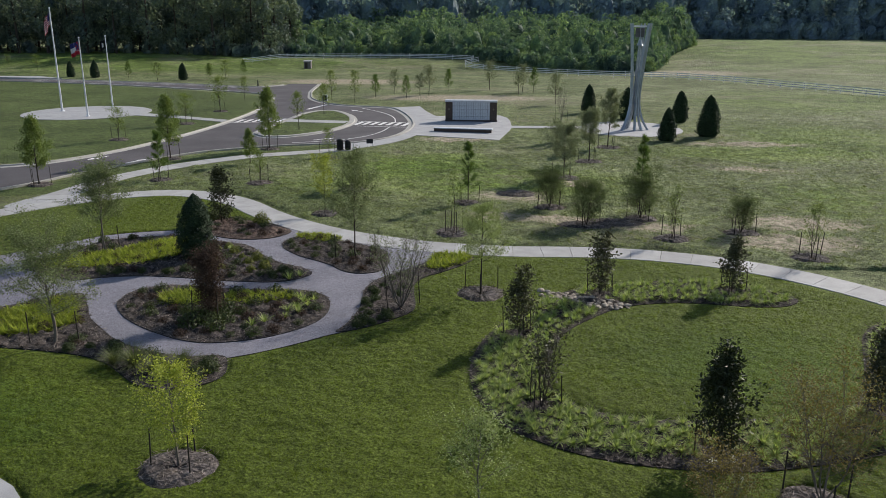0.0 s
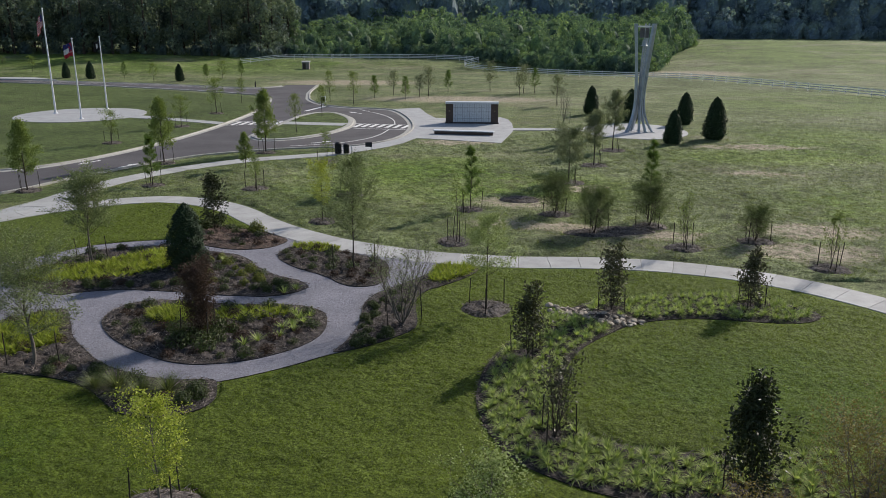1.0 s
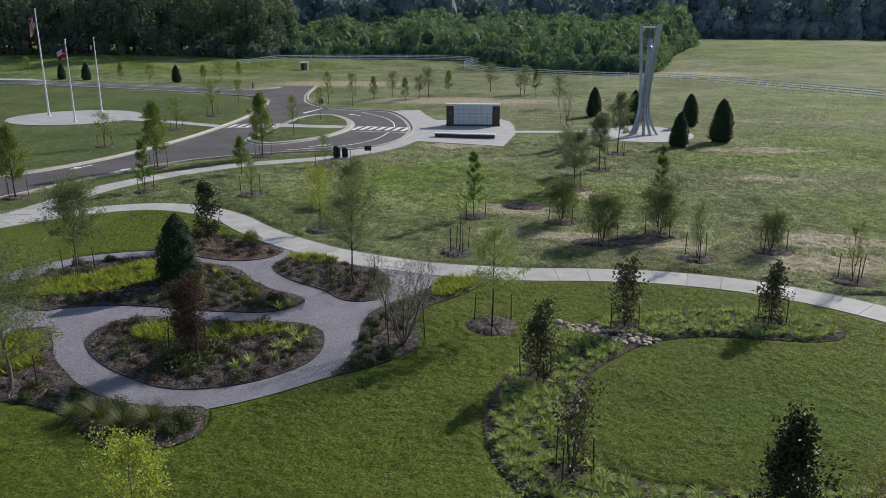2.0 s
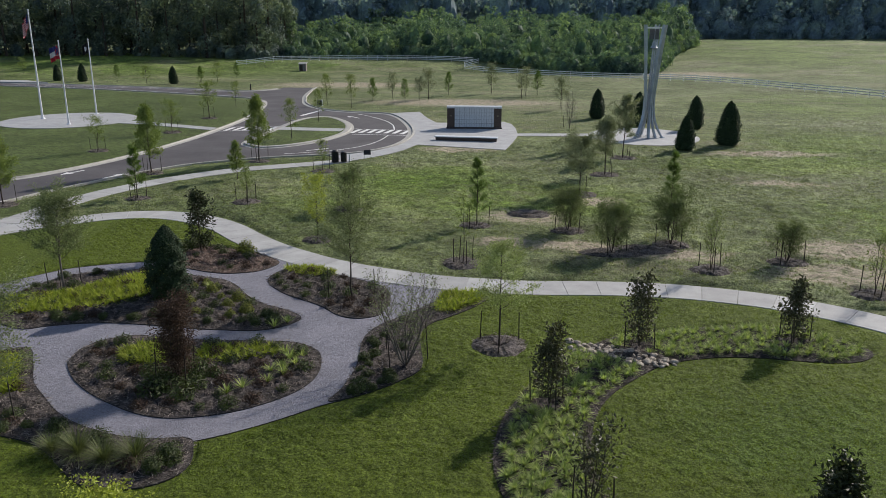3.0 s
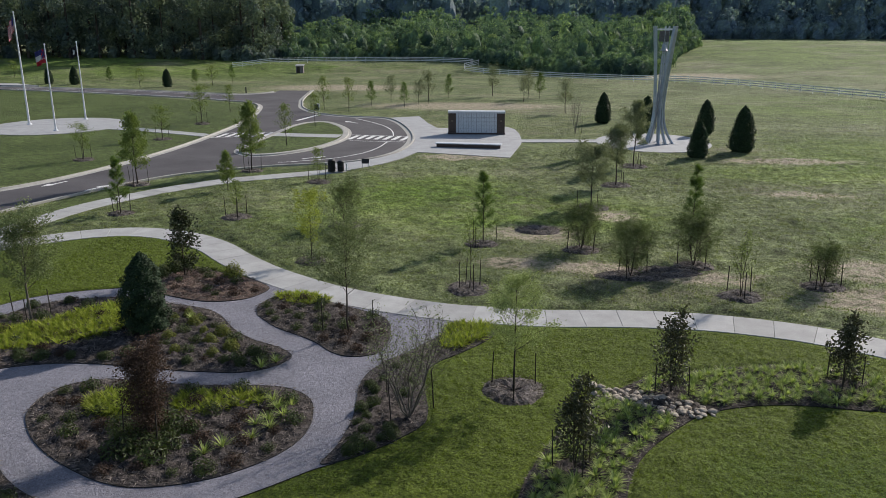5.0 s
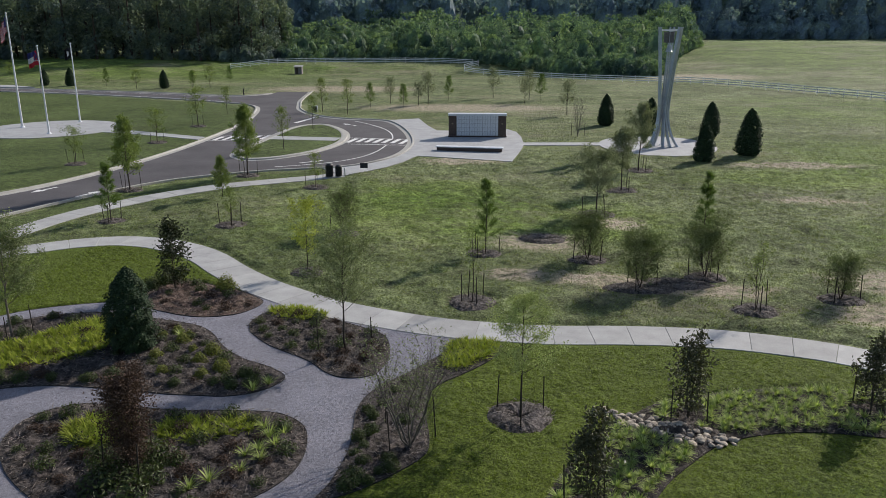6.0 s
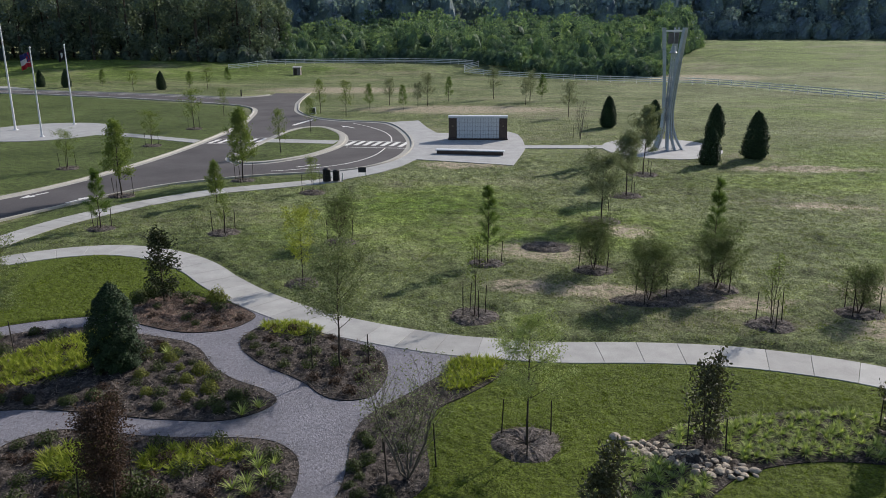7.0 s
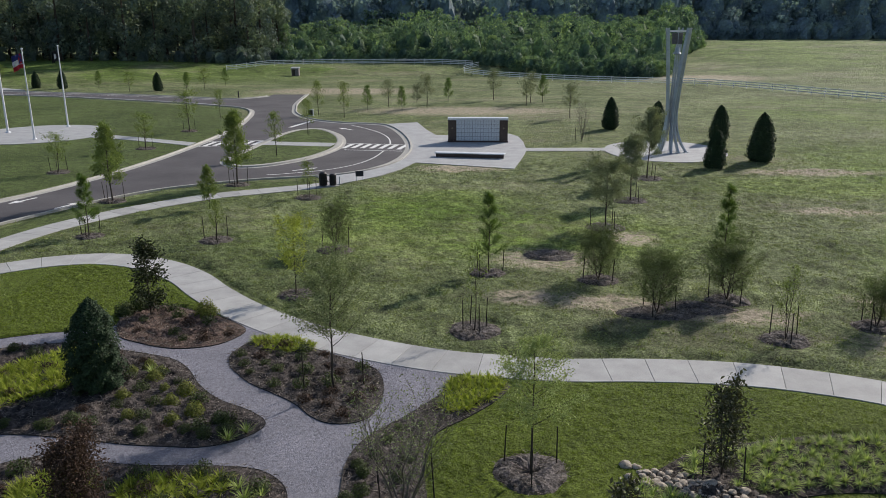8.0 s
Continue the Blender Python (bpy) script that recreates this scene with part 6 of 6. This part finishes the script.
woods("young_woods", [p for p in young_spots if front_of(p[0], p[1])], young, "woods_light_haze", "young bright green woods behind the white fence", 2)
woods("young_woods", [p for p in young_spots if not front_of(p[0], p[1])], young_back, "woods_light_haze", "crowns of the young woods further back", 7)
back = [(-70, 285), (10, 335), (72, 335), (80, 352), (130, 348), (200, 338), (300, 320), (320, 380), (120, 400), (-80, 400)]
woods("far_woods", stand(back, 8.0, rng_wood, (0.85, 1.2), 190), distant, "woods_far_haze", "distant dark woods on rising ground", 3)
hill = [(-330, 300), (-150, 420), (0, 430), (200, 425), (420, 400), (520, 620), (0, 680), (-420, 600)]
woods("hill_woods", stand(hill, 19.0, rng_wood, (1.2, 1.6), 140), skyline, "woods_far_haze", "wooded hills on the skyline", 4)
hedge = [(x, y + rng_wood.uniform(-1, 1), rng_wood.uniform(0.6, 1.2)) for x, y in [(p.x, p.y) for p in curve([(-150, 202), (-110, 209), (-80, 214), (-62, 216), (-57, 224), (-40, 229), (-20, 228), (-4, 219), (6, 207), (16, 198), (26, 194), (35, 195), (41, 206), (47, 229), (53, 250), (61, 266), (67, 282)], n=6)]]
far_hedge = [(p.x + rng_wood.uniform(-2, 2), p.y + rng_wood.uniform(-2, 2), rng_wood.uniform(1.3, 2.4)) for p in curve([(66, 300), (72, 333), (90, 347), (130, 344), (200, 334), (300, 316)], n=11)]
woods("far_scrub_edge", far_hedge, edge_bush, "woods_far_haze", "dark scrub along the foot of the distant woods", 6)
woods("scrub_edge", [p for p in hedge if p[0] > -56], edge_bush, "woods_light_haze", "bushy scrub along the foot of the young woods", 5)
woods("scrub_edge", [(x, y + 3, s * 0.9) for x, y, s in hedge if x <= -56], edge_bush, "woods_dark_haze", "dark scrub along the foot of the old woods", 8)

# ---- footpath slabs ----


def slabs(line, width, label, name, length=1.52):
    ob = tagged(new(name), label, "footpath", kind="structure")
    acc = [0.0]
    for a, b in zip(line, line[1:]):
        acc.append(acc[-1] + (b - a).length)
    ns = normals2(line, False)

    def where(s):
        s = min(max(s, 0), acc[-1])
        i = min(max(int(np.searchsorted(acc, s)) - 1, 0), len(line) - 2)
        t = (s - acc[i]) / (acc[i + 1] - acc[i] + 1e-9)
        return line[i].lerp(line[i + 1], t), ns[i].lerp(ns[i + 1], t).normalized()

    rng = np.random.default_rng(int(acc[-1] * 10))
    s = 0.0
    while s < acc[-1] - 0.5:
        e = min(s + length, acc[-1])
        rows = []
        lift = rng.uniform(-0.003, 0.003)
        for q, inset, z in ((s + 0.007, 0.0, 0.0), (s + 0.007, 0.0, 0.03), (s + 0.02, 0.012, 0.037), ((s + e) / 2, 0.012, 0.037), (e - 0.02, 0.012, 0.037), (e - 0.007, 0.0, 0.03), (e - 0.007, 0.0, 0.0)):
            p, n = where(q)
            w = width / 2 - inset
            rows.append([(p.x + n.x * o, p.y + n.y * o, h) for o, h in ((-width / 2, 0.0), (-w, z + lift if z else 0.0), (w, z + lift if z else 0.0), (width / 2, 0.0))])
        v = [c for r in rows for c in r]
        f = [(i * 4 + j, i * 4 + j + 1, (i + 1) * 4 + j + 1, (i + 1) * 4 + j) for i in range(6) for j in range(3)]
        part("slab", mesh("slab", v, f), M["slab"], ob)
        s = e
    return ob


m, nt, b = shader("slab_concrete", 0.85, 0, 0.3)
oi = nt.nodes.new("ShaderNodeObjectInfo")
tone = ramp(nt, oi.outputs["Random"], ((0.0, (0.315, 0.315, 0.308)), (1.0, (0.40, 0.40, 0.39))))
tone = mix(nt, 1.0, tone, ramp(nt, noise_tex(nt, 1.1, 5), ((0.3, grey(0.86)), (0.7, grey(1.12)))), "MULTIPLY")
tone = mix(nt, 1.0, tone, ramp(nt, noise_tex(nt, 35, 4), ((0.3, grey(0.88)), (0.7, grey(1.1)))), "MULTIPLY")
nt.links.new(tone, b.inputs["Base Color"])
bump(nt, b, noise_tex(nt, 120, 3), 0.15, 0.003)
M["slab"] = m
slabs(WALK, 1.95, "pale concrete slab footpath curving past the garden", "footpath_main")
slabs(WALK2, 1.85, "pale concrete slab footpath beside the drive", "footpath_drive")

# ---- loose straw over the beds ----
for key in BEDS:
    rng = np.random.default_rng(len(key) + 300)
    ln = [(p.x, p.y) for p in LINES[key]]
    xs, ys = [p[0] for p in ln], [p[1] for p in ln]
    area = (max(xs) - min(xs)) * (max(ys) - min(ys))
    cand = np.stack([rng.uniform(min(xs), max(xs), int(area * 130)), rng.uniform(min(ys), max(ys), int(area * 130))], axis=1)
    cand = cand[within(cand, ln)]
    n = len(cand)
    base = np.concatenate([cand, rng.uniform(0.04, 0.12, (n, 1))], axis=1)
    ob = part("straw_litter", mesh("straw_litter", *blades(rng, base, unit(rng, n) * np.array([1, 1, 0.3]), 0.2 * rng.uniform(0.6, 1.3, n), 0.022)), M["straw"])
    tagged(ob, "loose dry straw over a planting bed", "mulch", kind="stuff")


# ---- relief and blades of the grass ----
def lattice(x, y, seed):
    """Smooth noise from 0 to 1 over a plan."""
    tab = np.random.default_rng(seed).uniform(0, 1, (256, 256))
    xi, yi = np.floor(x).astype(int), np.floor(y).astype(int)
    fx, fy = x - xi, y - yi
    fx, fy = fx * fx * (3 - 2 * fx), fy * fy * (3 - 2 * fy)
    a, b = tab[xi % 256, yi % 256], tab[(xi + 1) % 256, yi % 256]
    c, d = tab[xi % 256, (yi + 1) % 256], tab[(xi + 1) % 256, (yi + 1) % 256]
    return (a * (1 - fx) + b * fx) * (1 - fy) + (c * (1 - fx) + d * fx) * fy


def lawn_height(x, y):
    n = 0.5 * lattice(x * 5.2, y * 4.4, 1) + 0.5 * lattice(x * 8.6 + 7, y * 7.4, 2)
    return 0.012 + 0.11 * np.clip(n - 0.22, 0, 1) + 0.07 * lattice(x * 0.8, y * 0.8, 3)


def meadow_height(x, y):
    n = 0.55 * lattice(x * 0.9, y * 0.75, 4) + 0.45 * lattice(x * 2.3 + 3, y * 1.9, 5)
    return -0.01 + 0.36 * np.clip(n - 0.3, 0, 1) + 0.08 * lattice(x * 0.3, y * 0.3, 6)


def clear_of(p, keep, drop_):
    ok = np.ones(len(p), dtype=bool)
    for outline in keep:
        ok &= within(p, outline)
    for outline in drop_:
        ok &= ~within(p, outline)
    return ok


def relief(name, box_, d, height, material, label, keep, drop_):
    """The lumpy surface of the turf over a stretch of ground. Returns a function for its height at points of the plan."""
    x0, y0, x1, y1 = box_
    xs, ys = np.arange(x0, x1, d), np.arange(y0, y1, d)
    g = np.stack(np.meshgrid(xs, ys), axis=-1).reshape(-1, 2)
    ok = clear_of(g, keep, drop_)
    w = len(xs)
    # the lumps run out to nothing at the rim
    full = ok.reshape(len(ys), w).astype(float)
    for _ in range(3):
        q = np.pad(full, 2, mode="edge")
        full = sum(q[a:a + len(ys), b:b + w] for a in range(5) for b in range(5)) / 25
    z = 0.012 + (height(g[:, 0], g[:, 1]) - 0.012) * np.clip((full.ravel() - 0.5) / 0.48, 0, 1)
    q = np.pad(ok.reshape(len(ys), w), 1)
    inner = np.logical_and.reduce([q[a:a + len(ys), b:b + w] for a in range(3) for b in range(3)]).ravel()
    z = np.where(inner, z, -0.02)
    v = np.concatenate([g, z[:, None]], axis=1)
    i, j = np.meshgrid(np.arange(w - 1), np.arange(len(ys) - 1))
    o = (j * w + i).ravel()
    f = np.stack([o, o + 1, o + w + 1, o + w], axis=1)
    f = f[ok[f].all(axis=1)]
    used, back_to = np.unique(f, return_inverse=True)
    ob = part(name, soft_shade(mesh(name, v[used], back_to.reshape(-1, 4))), M[material])
    tagged(ob, label, "grass", kind="stuff")
    grid = np.where(ok, z, 0.0).reshape(len(ys), w)

    def level(x, y):
        i, j = np.round((x - x0) / d).astype(int), np.round((y - y0) / d).astype(int)
        on = (i >= 0) & (i < w) & (j >= 0) & (j < len(ys))
        return np.where(on, grid[np.clip(j, 0, len(ys) - 1), np.clip(i, 0, w - 1)], 0.0)

    return level


def turf(name, box_, per, size, material, label, seed, keep, drop_, fade, height, tuft_scale):
    """Standing blades of grass in clumps over a stretch of ground, off the beds and paths."""
    rng = np.random.default_rng(seed)
    x0, y0, x1, y1 = box_
    n = int((x1 - x0) * (y1 - y0) * per)
    seeds = np.stack([rng.uniform(x0, x1, n // 5), rng.uniform(y0, y1, n // 5)], axis=1)
    p = np.repeat(seeds, 5, axis=0) + rng.normal(size=(len(seeds) * 5, 2)) * size[0]
    thick = lattice(p[:, 0] * tuft_scale, p[:, 1] * tuft_scale, seed) * 0.6 + lattice(p[:, 0] * tuft_scale * 2.7, p[:, 1] * tuft_scale * 2.7, seed + 1) * 0.4
    p = p[rng.uniform(size=len(p)) < np.clip((thick - 0.24) * 3.2, 0.1, 1)]
    p = p[rng.uniform(size=len(p)) > np.clip((p[:, 1] - fade[0]) / (fade[1] - fade[0]), 0, 1)]
    p = p[clear_of(p, keep, drop_)]
    n = len(p)
    h = size[0] * rng.uniform(0.5, 1.25, n)
    lean = rng.normal(size=(n, 2)) * 0.55
    a = rng.uniform(0, np.pi, n)
    s = np.stack([np.cos(a), np.sin(a), np.zeros(n)], axis=1) * size[1] / 2
    base = np.concatenate([p, height(p[:, 0], p[:, 1])[:, None] - 0.01], axis=1)
    tip = base + np.stack([lean[:, 0] * h, lean[:, 1] * h, h], axis=1)
    v = np.stack([base - s, base + s, tip], axis=1).reshape(-1, 3)
    ob = part(name, mesh(name, v, np.arange(3 * n).reshape(n, 3)), M[material])
    return tagged(ob, label, "grass", kind="stuff")


flat = lambda ln: [(p[0], p[1]) for p in ln]
band = lambda ln, w: flat([p + n * w for p, n in zip(ln, normals2(ln, False))] + [p - n * w for p, n in zip(ln, normals2(ln, False))][::-1])
oval = lambda x, y, rx, ry: [(x + rx * math.cos(a), y + ry * math.sin(a)) for a in np.linspace(0, 2 * math.pi, 24, endpoint=False)]
bed_lines = [flat(LINES[key]) for key in BEDS] + [flat(GRAVEL)]
walk_band, walk_band2 = band(WALK, 1.0), band(WALK2, 0.95)
near_rings = [oval(x, y, rx * 0.95, ry * 0.95) for x, y, rx, ry in RINGS if y < 36]
far_rings = [oval(x, y, rx * 0.95, ry * 0.95) for x, y, rx, ry in RINGS if y >= 36]
lawn_off = bed_lines + [walk_band, PATH_NEAR] + near_rings
lawn_level = relief("lawn_relief", (-22, 14, 20, 52), 0.085, lawn_height, "lawn", "lumpy surface of the mown lawn", [flat(lawn_outline)], lawn_off)
turf("lawn_grass", (-22, 14, 20, 52), 330, (0.05, 0.02), "turf_blade", "short lush blades of mown lawn grass", 501, [flat(lawn_outline)], lawn_off, (60, 61), lawn_level, 4.6)
pad_line = oval(16.55, 89.5, 5.7, 6.6)
bare = [oval(x, y, rx * 0.6, ry * 0.6) for x, y, rx, ry in MEADOW_SPOTS[:7] + MEADOW_SPOTS[9:11]]
meadow_off = [flat(lawn_outline), walk_band, walk_band2, flat(PLAZA), flat(east + far_edge + west[::-1]), flat(FLAG_LAWN), flat(VERGE), pad_line] + far_rings
meadow_level = relief("meadow_relief", (-28, 37, 38, 84), 0.21, meadow_height, "meadow", "lumpy surface of the rough meadow", [], meadow_off)
turf("meadow_grass", (-34, 37, 50, 125), 60, (0.09, 0.042), "meadow_blade", "rough tufts of meadow grass", 502, [], meadow_off + bare, (46, 122), meadow_level, 1.3)
